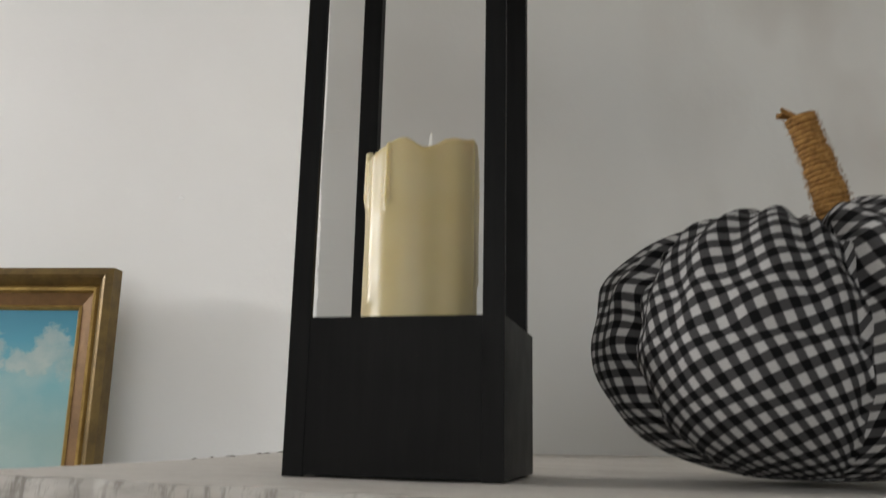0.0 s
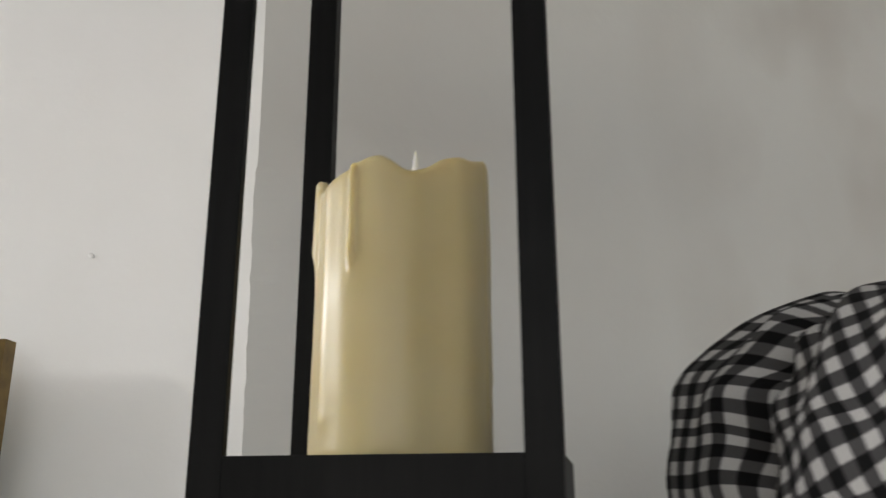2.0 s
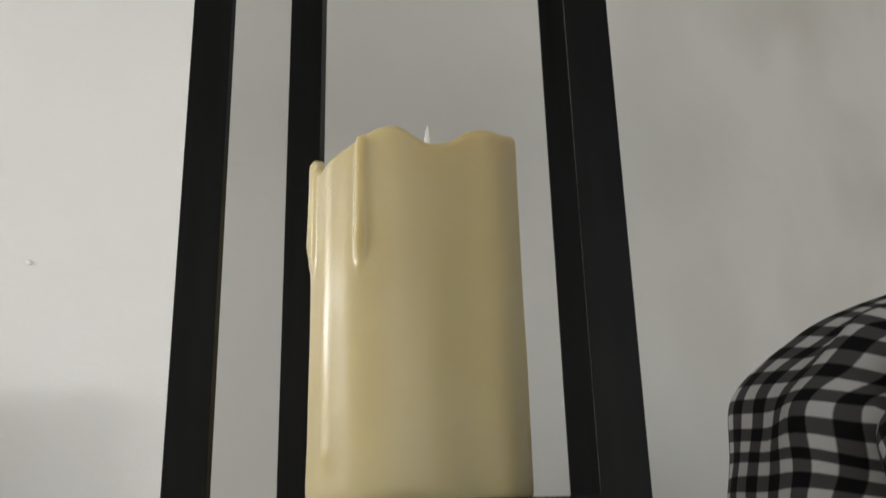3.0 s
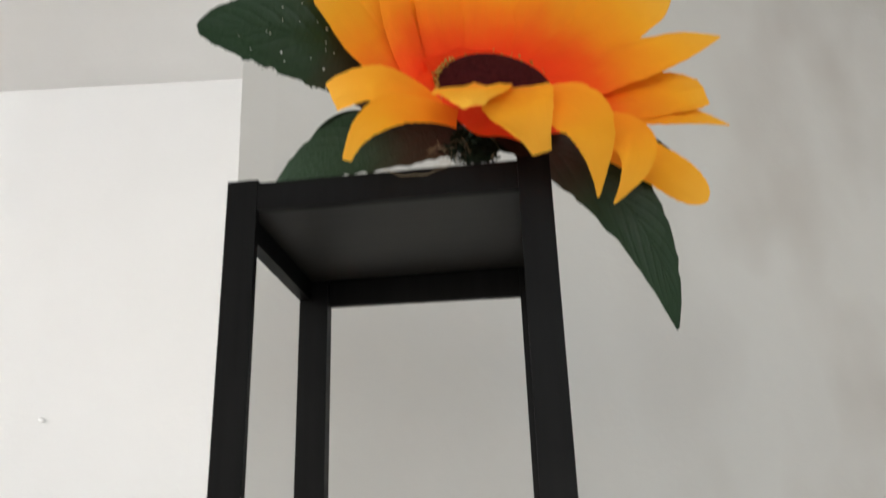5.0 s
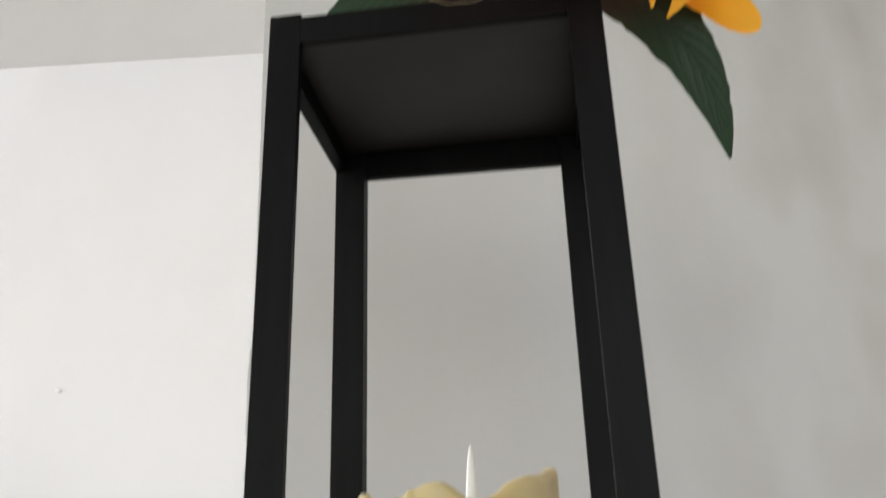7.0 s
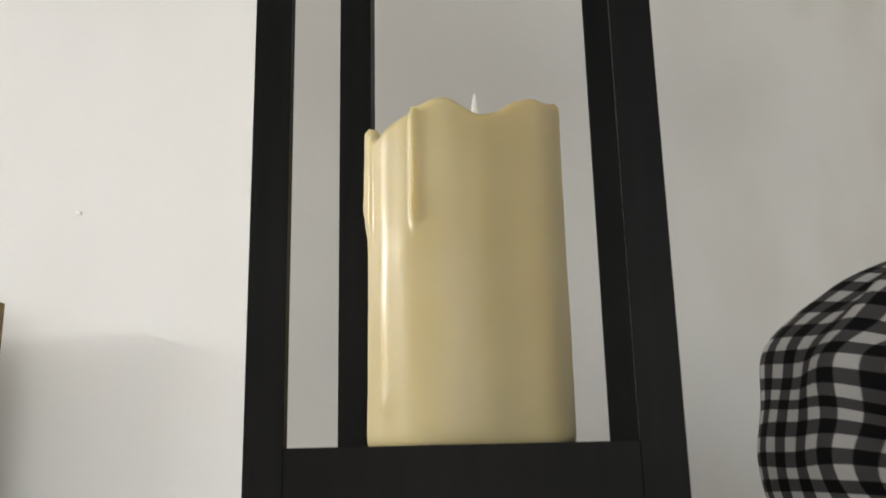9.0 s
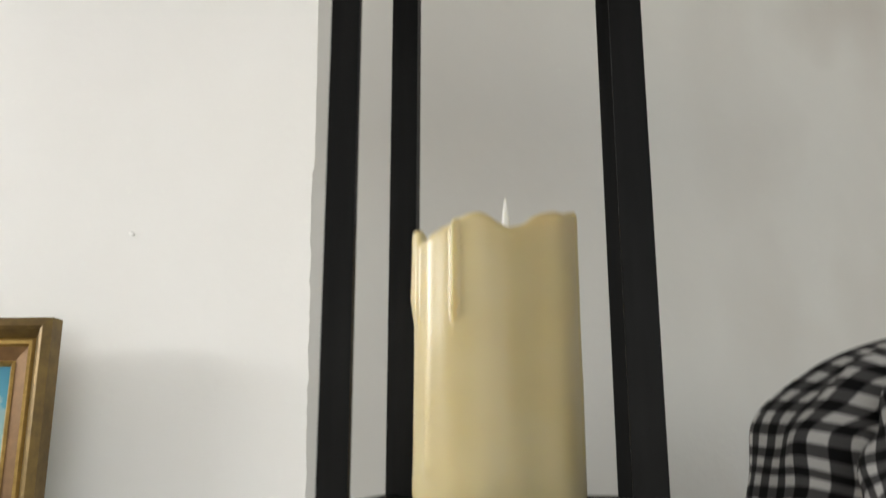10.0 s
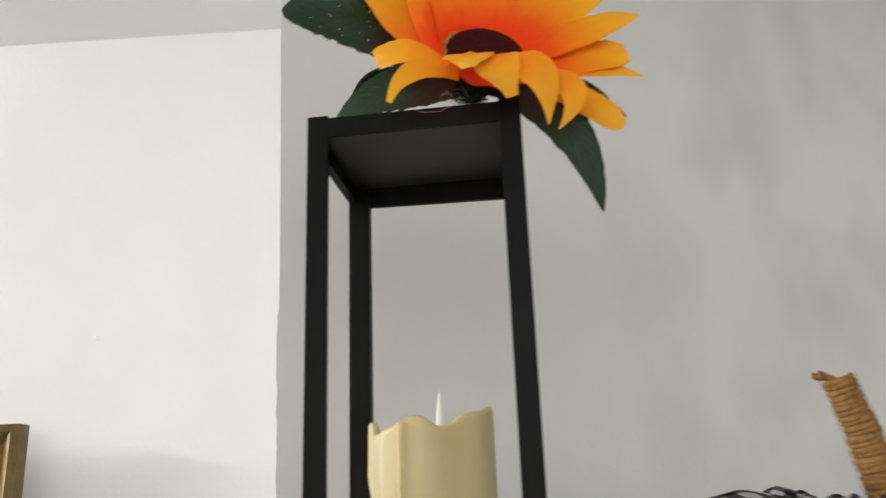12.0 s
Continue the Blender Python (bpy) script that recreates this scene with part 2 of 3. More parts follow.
FLOOR_WOOD, BLACK, LIT_SATIN, CHIP = floor_boards(), black_wood(), lit_satin_board(), bare_chip()
# rough sawn faces: the 0.72 tone is painted-in shade, the saw marks are real
SHELF_WOOD, SHADED_SAWN_WOOD = whitewashed_wood("whitewashed_wood", 1.0, 0.15), whitewashed_wood("shaded_sawn_whitewashed_wood", 0.72, 0.85)
WAX, FLAME, GINGHAM, JUTE = wax(), flame_plastic(), gingham(), jute()
PETAL = cloth_blade("orange_petal_cloth", [(0.14, (1.0, 0.052, 0.002)), (0.29, (1.0, 0.105, 0.003)), (0.50, (1.0, 0.275, 0.006)), (0.76, (1.0, 0.42, 0.014)), (1.0, (1.0, 0.50, 0.045))], (7, 0.8, 1), 0.05, 0.14, 0.75, 0.25)
LEAF = cloth_blade("green_leaf_cloth", [(0.10, (0.050, 0.022, 0.014)), (0.30, (0.042, 0.026, 0.014)), (0.5, (0.017, 0.038, 0.014)), (1.0, (0.015, 0.045, 0.017))], (1.2, 9, 1), 0.55, 0.10, 0.46, 0.30, 1.0, 34.0)
DISC = dark_seeds("maroon_disc_plush", (0.035, 0.003, 0.004), (0.075, 0.009, 0.010), 420.0)
POLLEN = dark_seeds("yellow_pollen", (0.45, 0.22, 0.03), (0.75, 0.48, 0.12), 500.0)
STALK = dark_seeds("dark_green_stalk", (0.012, 0.020, 0.012), (0.03, 0.045, 0.025), 120.0)
GOLD = gilt("worn_gold", (0.44, 0.29, 0.09), (0.22, 0.135, 0.04), 0.42, 0.75)
DARK_GOLD = gilt("dark_antique_gold", (0.18, 0.115, 0.032), (0.09, 0.055, 0.017), 0.48, 0.5)
BROWN_GOLD = gilt("brown_gold", (0.20, 0.105, 0.036), (0.12, 0.062, 0.02), 0.5, 0.4)
PAINTING = painted_sky()
THREAD = material("pale_thread", 0.8)[0]
THREAD.node_tree.nodes["Principled BSDF"].inputs["Base Color"].default_value = (0.45, 0.36, 0.22, 1)


# ---- building helpers ----
def mesh_of(name, bm, mats, smooth=False):
    me = bpy.data.meshes.new(name)
    bm.normal_update()
    bm.to_mesh(me)
    bm.free()
    for m in mats if isinstance(mats, (list, tuple)) else [mats]:
        me.materials.append(m)
    if smooth:
        me.polygons.foreach_set("use_smooth", [True] * len(me.polygons))
    return me


def part(name, bm, mats, parent, label="", smooth=False):
    ob = new(name, mesh_of(name, bm, mats, smooth))
    ob.parent = parent
    return tagged(ob, label)


def thing(name, place, label, category, group=""):
    ob = new(name)
    ob.empty_display_size = 0.02
    ob.matrix_world = place
    return tagged(ob, label, category, group)


def structure(name, bm, mats, label, m=None, smooth=False):
    ob = new(name, mesh_of(name, bm, mats, smooth))
    if m is not None:
        ob.matrix_world = m
    return tagged(ob, label, kind="structure")


def box(bm, lo, hi, bevel=0.0):
    size = [b - a for a, b in zip(lo, hi)]
    mid = [(a + b) / 2 for a, b in zip(lo, hi)]
    made = bmesh.ops.create_cube(bm, size=1, matrix=Matrix.Translation(mid) @ Matrix.Diagonal((*size, 1)))
    if bevel:
        edges = list({e for v in made["verts"] for e in v.link_edges})
        bmesh.ops.bevel(bm, geom=edges, offset=bevel, segments=2, affect="EDGES", profile=0.6)
    return bm


def boxed(lo, hi, bevel=0.0):
    return box(bmesh.new(), lo, hi, bevel)


def sheet(bm, rows, loop=False, cap=False, mat=0):
    """Quads over rows of points; loop closes each row."""
    vs = [[bm.verts.new(p) for p in row] for row in rows]
    n = len(vs[0])
    faces = []
    for a, b in zip(vs, vs[1:]):
        for i in range(n if loop else n - 1):
            j = (i + 1) % n
            faces.append(bm.faces.new((a[i], a[j], b[j], b[i])))
    if cap:
        bm.faces.new(vs[0][::-1])
        bm.faces.new(vs[-1])
    for f in faces:
        f.material_index = mat
    return faces


def tube(bm, pts, radius, sides=8):
    """A round tube along points; radius may be a function of 0..1."""
    pts = [Vector(p) for p in pts]
    rows, side = [], None
    for i, p in enumerate(pts):
        d = (pts[min(i + 1, len(pts) - 1)] - pts[max(i - 1, 0)]).normalized()
        side = (d.orthogonal() if side is None else side - d * side.dot(d)).normalized()
        up = d.cross(side)
        r = radius(i / (len(pts) - 1)) if callable(radius) else radius
        rows.append([p + r * (math.cos(a) * side + math.sin(a) * up) for a in (2 * math.pi * k / sides for k in range(sides))])
    sheet(bm, rows, loop=True, cap=True)
    return bm


def wave(p, scale, seed=0.0):
    return noise.noise(Vector(p) * scale + Vector((seed, seed * 1.7, -seed)))


# ---- the room ----
T = 0.12
structure("floor", boxed((LEFT - T, BACK - T, -0.1), (RIGHT + T, T, 0.0)), FLOOR_WOOD, "brown wooden floor boards", ROOM)
structure("ceiling", boxed((LEFT - T, BACK - T, CEILING), (RIGHT + T, T, CEILING + 0.1)), CEILING_PAINT, "cream-white painted ceiling with faint stains", ROOM)
structure("wall_far", boxed((LEFT, 0, 0), (RIGHT, T, CEILING)), FAR_PAINT, "bright white painted plaster wall", ROOM)
structure("wall_right", boxed((RIGHT, BACK - T, 0), (RIGHT + T, T, CEILING)), FAR_PAINT, "white painted wall", ROOM)


def holed(axis, at, lo, hi, win):
    """A wall with one window opening; axis is the one along which the wall runs."""
    bm = bmesh.new()
    for a0, a1, z0, z1 in ((lo, win[0], 0, CEILING), (win[1], hi, 0, CEILING), (win[0], win[1], 0, win[2]), (win[0], win[1], win[3], CEILING)):
        if axis == "y":
            box(bm, (at - T, a0, z0), (at, a1, z1))
        else:
            box(bm, (a0, at - T, z0), (a1, at, z1))
    return bm


structure("wall_left", holed("y", LEFT, BACK - T, T, WIN_A), FAR_PAINT, "white painted wall with an assumed window opening", ROOM)
# the back wall's opening is made up to hold the fill lamp
structure("wall_back", holed("x", BACK, LEFT, RIGHT, FILL_B), FAR_PAINT, "white painted wall with an assumed window opening", ROOM)


def chimney_breast():
    """The near wall: its outer corner is rough, with a thicker plaster layer low down."""
    along = Vector((math.cos(radians(28)), math.sin(radians(28)), 0))
    rows = []
    z = 0.0
    while z < CEILING + 1e-6:
        low = 0.5 - 0.5 * math.tanh((z - 1.668) / 0.004)
        x = -0.218 - 0.017 * (z - 1.75) - 0.0028 * low
        x += (0.0012 * wave((0, 0, z), 45, 3) + 0.0009 * wave((0, 0, z), 170, 5)) * (0.35 + 0.9 * low) + 0.0012 * wave((0, 0, z), 6, 8)
        y = 0.330
        c = Vector((x, y, z))
        end = Vector((-0.218, 0.330, z)) + along * 1.93
        rows.append([Vector((x - 0.02, 1.10, z)), c, Vector((-0.218, 0.330, z)) + along * 0.03, end])
        z += 0.006 if 1.25 < z < 2.2 else 0.05
    rows[-1] = [Vector((p.x, p.y, CEILING)) for p in rows[-1]]
    bm = bmesh.new()
    sheet(bm, rows)
    return bm


structure("chimney_breast", chimney_breast(), NEAR_PAINT, "off-white plaster wall with a rough outer corner")

# a hidden ledge on the far wall, on which the painting stands
structure("wall_ledge", boxed((-0.75, -0.17, 1.05), (0.35, 0.0, 1.115), 0.004), FAR_PAINT, "white painted ledge", ROOM)


def mantel_shelf():
    """A thick rough plank; its top rises a little towards the wall."""
    nx, ny = 150, 36
    x0, x1 = -0.240, 0.98

    def front(x):
        return -0.148 - 0.165 * (x + 0.009)

    def back_edge(x):
        return 0.330 + 0.5317 * (max(x, -0.226) + 0.218) + 0.004

    top, bot = [], []
    for j in range(ny + 1):
        v = j / ny
        a, b = [], []
        for i in range(nx + 1):
            u = (i / nx) ** 1.6
            x = x0 + (x1 - x0) * u
            y = front(x) * (1 - v) + back_edge(x) * v
            rough = 0.0016 * wave((x, y, 0), 24, 1) + 0.0007 * wave((x * 2, y, 0), 120, 2)
            x_out, y_out = x, y
            if i == 0:
                x_out += 0.0035 * wave((0, y, 0), 40, 4) + 0.002 * wave((0, y, 0), 140, 6)
            if j == 0:
                y_out += 0.0022 * wave((x, 0, 0), 38, 7) + 0.0014 * wave((x, 0, 0), 130, 9)
            z = 1.2995 + 0.004 * min(1.6, max(0.0, (y - 0.05) / 0.24)) + rough * (0.35 if j else 1.2)
            if j == 0 or i == 0:
                z -= 0.0012 + 0.001 * abs(wave((x, y, 0), 90, 11))
            a.append((x_out, y_out, z))
        top.append(a)
    bm = bmesh.new()
    sheet(bm, [r[::-1] for r in top][::-1])
    # front face and left end, in rough steps down to the underside
    low = 1.235
    drops = [0.0, 0.004, 0.014, 0.028, 0.045, 0.0635]
    rows = []
    for d in drops:
        rows.append([(x, y - (0.0015 if 0 < d < 0.06 else 0) + 0.0022 * wave((x, 0, d), 45, 12) + 0.0012 * wave((x * 3, 0, d), 110, 13), z - d) for x, y, z in top[0]])
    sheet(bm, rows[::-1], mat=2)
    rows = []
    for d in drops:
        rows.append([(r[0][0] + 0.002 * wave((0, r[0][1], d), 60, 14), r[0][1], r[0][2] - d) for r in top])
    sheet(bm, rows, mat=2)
    bm.faces.new([bm.verts.new(p) for p in ((x0, front(x0), low), (x0, back_edge(x0), low), (x1, back_edge(x1), low), (x1, front(x1), low))])
    bmesh.ops.remove_doubles(bm, verts=bm.verts, dist=1e-5)
    bmesh.ops.recalc_face_normals(bm, faces=bm.faces)
    # crumbs of old plaster along the free end, and notches of the saw along the front
    crumbs = bmesh.new()
    rnd = random.Random(8)
    spots = [(r[0][0] + rnd.uniform(-0.001, 0.006), r[0][1], r[0][2] + 0.0003, rnd.choice((0.0007, 0.0010, 0.0014, 0.0026)) * rnd.uniform(0.8, 1.3)) for r in top[20:] for _ in range(4) if rnd.random() < 0.33]
    for x, y, z, r in spots:
        bmesh.ops.create_icosphere(crumbs, subdivisions=1, radius=1, matrix=Matrix.Translation((x, y, z)) @ Matrix.Diagonal((r * rnd.uniform(0.8, 2.4), r, r * 0.8, 1)))
    return bm, crumbs


OLD_DIRT = dark_seeds("old_dirt", (0.07, 0.06, 0.05), (0.26, 0.235, 0.20), 300.0)
plank, crumbs = mantel_shelf()
structure("mantel_shelf", plank, [SHELF_WOOD, OLD_DIRT, SHADED_SAWN_WOOD], "rough whitewashed wooden mantel shelf fixed to the wall", smooth=True)

tagged(new("plaster_crumbs", mesh_of("plaster_crumbs", crumbs, OLD_DIRT)), "dark crumbs of old plaster along the shelf's rough end", "debris", kind="stuff")

# small plaster blob on the far wall
bm = bmesh.new()
bmesh.ops.create_icosphere(bm, subdivisions=2, radius=1, matrix=Matrix.Translation((-0.838, 1.0245, 1.814)) @ Matrix.Rotation(0.5, 4, "Y") @ Matrix.Diagonal((0.0075, 0.0018, 0.0045, 1)))
structure("plaster_blob", bm, FAR_PAINT, "small blob of plaster on the white wall", smooth=True)


# ---- lantern ----
W, D0, D1 = 0.065, -0.065, 0.045        # half width, front and back
Z0, ZB, ZT = 1.30, 1.392, 1.691
P, PD = 0.0127, 0.0038                  # post width and depth


def build_lantern():
    lantern = thing("lantern", pose(0, 0, Z0), "black painted wooden candle lantern with open sides", "lantern")
    back = 0.0085                         # the rear posts are deeper than the front ones
    for x, w, y, d in ((-W, P, D0, PD), (W - P, P, D0, PD), (-W, 0.0146, D1 - back, back), (W - 0.0178, 0.0143, D1 - back, back)):
        part("post", boxed((x, y, 0), (x + w, y + d, ZT + 0.0015 - Z0), 0.0003), BLACK, lantern)
    hb, ht, i = ZB - Z0, ZT - Z0, 0.0002
    part("front_panel", boxed((-W + P, D0 + i, 0.001), (W - P, D0 + PD, hb), 0.0002), BLACK, lantern)
    part("back_panel", boxed((-W + 0.0146, D1 - PD, 0.001), (W - 0.0178, D1 - i, hb), 0.0002), BLACK, lantern)
    part("side_panel", boxed((-W + i, D0 + PD, 0.001), (-W + 0.006, D1 - back, hb), 0.0002), BLACK, lantern)
    part("side_panel", boxed((W - 0.006, D0 + PD, 0.001), (W - i, D1 - i, hb), 0.0002), BLACK, lantern)
    part("candle_floor", boxed((-W + 0.0062, D0 + PD + 0.0002, hb - 0.008), (W - 0.0062, D1 - back - 0.0002, hb - 0.001)), BLACK, lantern)
    part("top_rail", boxed((-W + P, D0 + i, ht - 0.012), (W - P, D0 + PD, ht), 0.0002), BLACK, lantern)
    rail = boxed((-W + 0.0146, D1 - PD, ht - 0.0200), (W - 0.0178, D1 - i, ht), 0.0002)
    for v in rail.verts:                  # sawn a little deeper towards one end
        if v.co.z < ht - 0.01:
            v.co.z -= 0.0021 * (v.co.x + W) / (2 * W)
    part("top_rail", rail, BLACK, lantern)
    part("top_rail", boxed((-W + i, D0 + PD, ht - 0.0178), (-W + 0.006, D1 - back, ht), 0.0002), BLACK, lantern)
    part("top_rail", boxed((W - 0.0095, D0 + PD, ht - 0.0178), (W - 0.0040, D1 - back, ht), 0.0002), BLACK, lantern)
    part("top_panel", boxed((-W + 0.0062, D0 + PD + 0.0002, ht - 0.008), (W - 0.0097, D1 - back - 0.0002, ht - 0.0015)), LIT_SATIN, lantern, "satin black board, its colour lightened as if lit by the wall")
    # paint chipped off along the inner edge of a front post
    rnd = random.Random(4)
    for k in range(22):
        z = 0.10 + 0.2 * rnd.random() if k < 10 else 0.225 + 0.03 * rnd.random()
        s = 0.0002 + 0.00022 * rnd.random()
        bm = bmesh.new()
        bmesh.ops.create_icosphere(bm, subdivisions=1, radius=1, matrix=Matrix.Translation((W - P + 0.0003, D0 + 0.0003, z)) @ Matrix.Diagonal((s * 0.8, s * 0.8, s * (1 + 3 * rnd.random()), 1)))
        part("paint_chip", bm, CHIP, lantern, "bare wood chip")
    return lantern


build_lantern()


# ---- candle ----
def bell(a, mid, wide):
    d = (a - mid + 180) % 360 - 180
    return math.exp(-(d / wide) ** 2)


def build_candle():
    cx, cy, h = -0.0034, -0.001, 0.1155
    candle = thing("flameless_candle", pose(cx, cy, ZB - 0.001), "ivory wax flameless candle with melted rim and drips", "candle")

    def rim(a):
        z = h + 0.0058 * bell(a, -96, 16) + 0.0056 * bell(a, -43, 18) + 0.0120 * bell(a, -4, 27) + 0.0052 * bell(a, -160, 10) - 0.0034 * bell(a, -141, 11) - 0.0022 * bell(a, -74, 12)
        z += 0.006 * bell(a, 120, 30) - 0.002 * bell(a, 60, 25) + 0.0006 * wave((math.cos(radians(a)), math.sin(radians(a)), 0), 5, 2)
        return z

    def radius(a, z):
        top = rim(a)
        r = 0.0378 + 0.0007 * bell(a, -100, 24) - 0.0020 * bell(a, -57, 13) + 0.0006 * bell(a, -36, 12)
        # drips: angle, half width, foot, thickness
        for mid, wide, foot, thick in ((-110, 2.0, 0.077, 0.0021), (-133, 7.0, 0.011, 0.0009), (-162, 7, 0.084, 0.0013), (-149, 2.4, 0.078, 0.0013), (-176, 7, 0.080, 0.0012), (-10, 2.2, 0.016, 0.0006), (20, 5, 0.03, 0.0012), (95, 6, 0.04, 0.0012)):
            fall = 1 / (1 + math.exp(-(z - foot) / 0.0018))
            bead = 1 + 0.3 * math.exp(-((z - foot - 0.004) / 0.004) ** 2)
            r += thick * bell(a, mid, wide) * fall * bead
        r += 0.0004 * wave((math.cos(radians(a)) * 2, math.sin(radians(a)) * 2, z * 30), 1.2, 6)
        lip = max(0.0, 1 - (top - z) / 0.0022)
        r -= 0.0013 * lip ** 2
        return r * (1 - 0.02 * max(0, 1 - z / 0.003))

    n, m = 480, 72
    rows = []
    for j in range(m + 1):
        row = []
        for i in range(n):
            a = 360 * i / n
            z = rim(a) * (j / m) ** 0.9
            r = radius(a, z)
            row.append((r * math.cos(radians(a)), r * math.sin(radians(a)), z))
        rows.append(row)
    # inside of the melted cup
    for s, deep in ((0.93, 0.0), (0.88, 0.003), (0.82, 0.009), (0.6, 0.013), (0.25, 0.0145), (0.03, 0.0145)):
        rows.append([(s * x, s * y, min(z - deep * 0.5, z - (z - (h - 0.013)) * min(1, deep / 0.0145))) for x, y, z in rows[m]])
    bm = bmesh.new()
    sheet(bm, rows, loop=True, cap=True)
    part("wax_body", bm, WAX, candle, smooth=True)
    # moulded flame, unlit
    rows = []
    base = h - 0.014
    for j in range(25):
        s = j / 24
        z = base + 0.0375 * s
        r = 0.0036 * (1 - s) ** 0.75 * (0.62 + 0.75 * s) + 0.0001
        rows.append([(0.0042 + 0.0004 * s + r * math.cos(t), 0.003 + 0.55 * r * math.sin(t), z) for t in (2 * math.pi * k / 16 for k in range(16))])
    bm = bmesh.new()
    sheet(bm, rows, loop=True, cap=True)
    part("flame", bm, FLAME, candle, "milky white plastic flame", smooth=True)
    return candle


build_candle()


# ---- pumpkin ----
CREASES = (-219.0, -159.0, -81.0, -25.0, 30.0, 85.0)
CLOTH_TURN = (-6.0, -24.0, -4.0, 20.0, -25.0, 10.0)


def build_pumpkin():
    cx, cy = 0.236, 0.036
    pumpkin = thing("fabric_pumpkin", pose(cx, cy, 1.2995), "stuffed black and white gingham fabric pumpkin with a twine stem", "pumpkin")
    R, H = 0.130, 0.160

    def lobe(a):
        for k in range(6):
            lo = CREASES[k]
            hi = CREASES[k + 1] if k < 5 else CREASES[0] + 360
            x = (a - lo) % 360
            if x < hi - lo:
                return k, x / (hi - lo), hi - lo
        return 5, 1.0, 66

    def place(a, t):
        """a: degrees round; t: 0 at the foot, 1 at the stem."""
        k, f, span = lobe(a)
        th = math.pi * t
        r = math.sin(th) ** (0.78 if t < 0.5 else (0.56, 0.62, 0.66, 0.66, 0.66, 0.6)[k])
        z = 0.5 - 0.5 * math.cos(th) * (1 if t > 0.5 else 0.96)
        full = (1 - abs(2 * f - 1) ** 2.6)
        size = (1.0, 1.0, 1.03, 0.98, 1.0, 1.02)[k]
        pull = (0.74 + 0.26 * full) if t > 0.08 else 1.0
        pull *= size if 0.1 < t < 0.98 else 1
        r *= pull
        if k == 0:                        # a stuffed shoulder on the outermost lobe
            r *= 1 + full * (0.035 * math.exp(-((t - 0.685) / 0.05) ** 2) - 0.02 * math.exp(-((t - 0.80) / 0.05) ** 2))
        z = z * (0.93 + 0.07 * full + (0.040, 0.015, 0.05, 0.02, 0.02, 0.05)[k] * t)
        # dimple towards the stem
        dim = max(0.0, 1 - r / 0.42) if t > 0.5 else 0
        z -= 0.16 * dim ** 1.3
        ca, sa = math.cos(radians(a)), math.sin(radians(a))
        near = t ** 2.2
        wr = 0.056 * near * math.sin(radians(a) * 23 + 2 * wave((ca * 2, sa * 2, t), 1.5, 3)) * (1 - full * 0.4)
        wr += 0.02 * wave((ca * 1.5, sa * 1.5, t * 2.5), 2.0, 7) + 0.018 * wave((ca * 3, sa * 3, t * 5), 2.0, 9)
        wr += 0.035 * (1 - full) * math.sin(t * 40 + k * 2 + 3 * wave((ca, sa, t), 4, 2)) * min(1, t * 2)
        r += wr * r ** 0.4
        z = max(0.0, z + 0.4 * wr * (t > 0.5))
        return Vector((R * r * ca, R * r * sa, H * z))

    n, m = 192, 88
    rows = [[place(-219 + 360 * i / n, 0.02 + 0.965 * j / m) for i in range(n)] for j in range(m + 1)]
    bm = bmesh.new()
    faces = sheet(bm, rows, loop=True, cap=True)
    lay = bm.loops.layers.uv.new("cloth")
    arcs = np.cumsum([0] + [(rows[j + 1][0] - rows[j][0]).length for j in range(m)])
    q = 0
    for j in range(m):
        for i in range(n):
            k, f, span = lobe(-219 + 360 * (i + 0.5) / n)
            turn = radians(CLOTH_TURN[k])
            for loop, (di, dj) in zip(faces[q].loops, ((0, 0), (1, 0), (1, 1), (0, 1))):
                x = (f - 0.5 + (di - 0.5) * 360 / n / span) * radians(span) * R * (0.35 + 0.75 * math.sin(math.pi * (0.02 + 0.965 * (j + dj) / m)) ** 0.8)
                y = arcs[j + dj] * 1.05
                loop[lay].uv = (x * math.cos(turn) - y * math.sin(turn) + 0.013 * k, x * math.sin(turn) + y * math.cos(turn) + 0.007 * k)
            q += 1
    part("body", bm, GINGHAM, pumpkin, smooth=True)

    # stem: a leaning core wound with twine
    foot, top = Vector((0.0265, -0.018, 0.130)), Vector((0.0045, -0.023, 0.2270))

    def core(s):
        p = foot.lerp(top, s)
        p.x += 0.0022 * math.sin(s * 3.4)
        return p

    def thick(s):
        return 0.0112 - 0.0046 * s + 0.0012 * max(0, s - 0.85) / 0.15

    pts = []
    turns, per = 32, 16
    for k in range(turns * per + 1):
        s = k / (turns * per)
        a = 2 * math.pi * k / per
        r = thick(s) + 0.0007 * wave((s * 30, a * 0.3, 0), 1.0, 5)
        pts.append(core(s) + Vector((r * math.cos(a), r * math.sin(a), 0.0022 * math.cos(a - 0.6) + 0.0012 * wave((s * 25, 0, 1), 1, 8))))
    part("twine", tube(bmesh.new(), pts, lambda s: 0.0019 + 0.0012 * wave((s * 90, 0, 0), 1, 4), 7), JUTE, pumpkin, "brown jute twine wound round the stem", smooth=True)
    part("stem_core", tube(bmesh.new(), [core(k / 8) for k in range(9)], lambda s: thick(s) + 0.0005, 14), JUTE, pumpkin, smooth=True)
    rnd = random.Random(11)
    bm = bmesh.new()
    for k in range(1400):
        s, a = rnd.random(), rnd.random() * 6.283
        d = Vector((math.cos(a), math.sin(a), rnd.uniform(-0.8, 0.8))).normalized()
        p = core(s) + Vector((math.cos(a), math.sin(a), 0)) * (thick(s) + 0.0025)
        e = p + d * rnd.uniform(0.0004, 0.0019) + Vector((0, 0, rnd.uniform(-0.0022, 0.0022)))
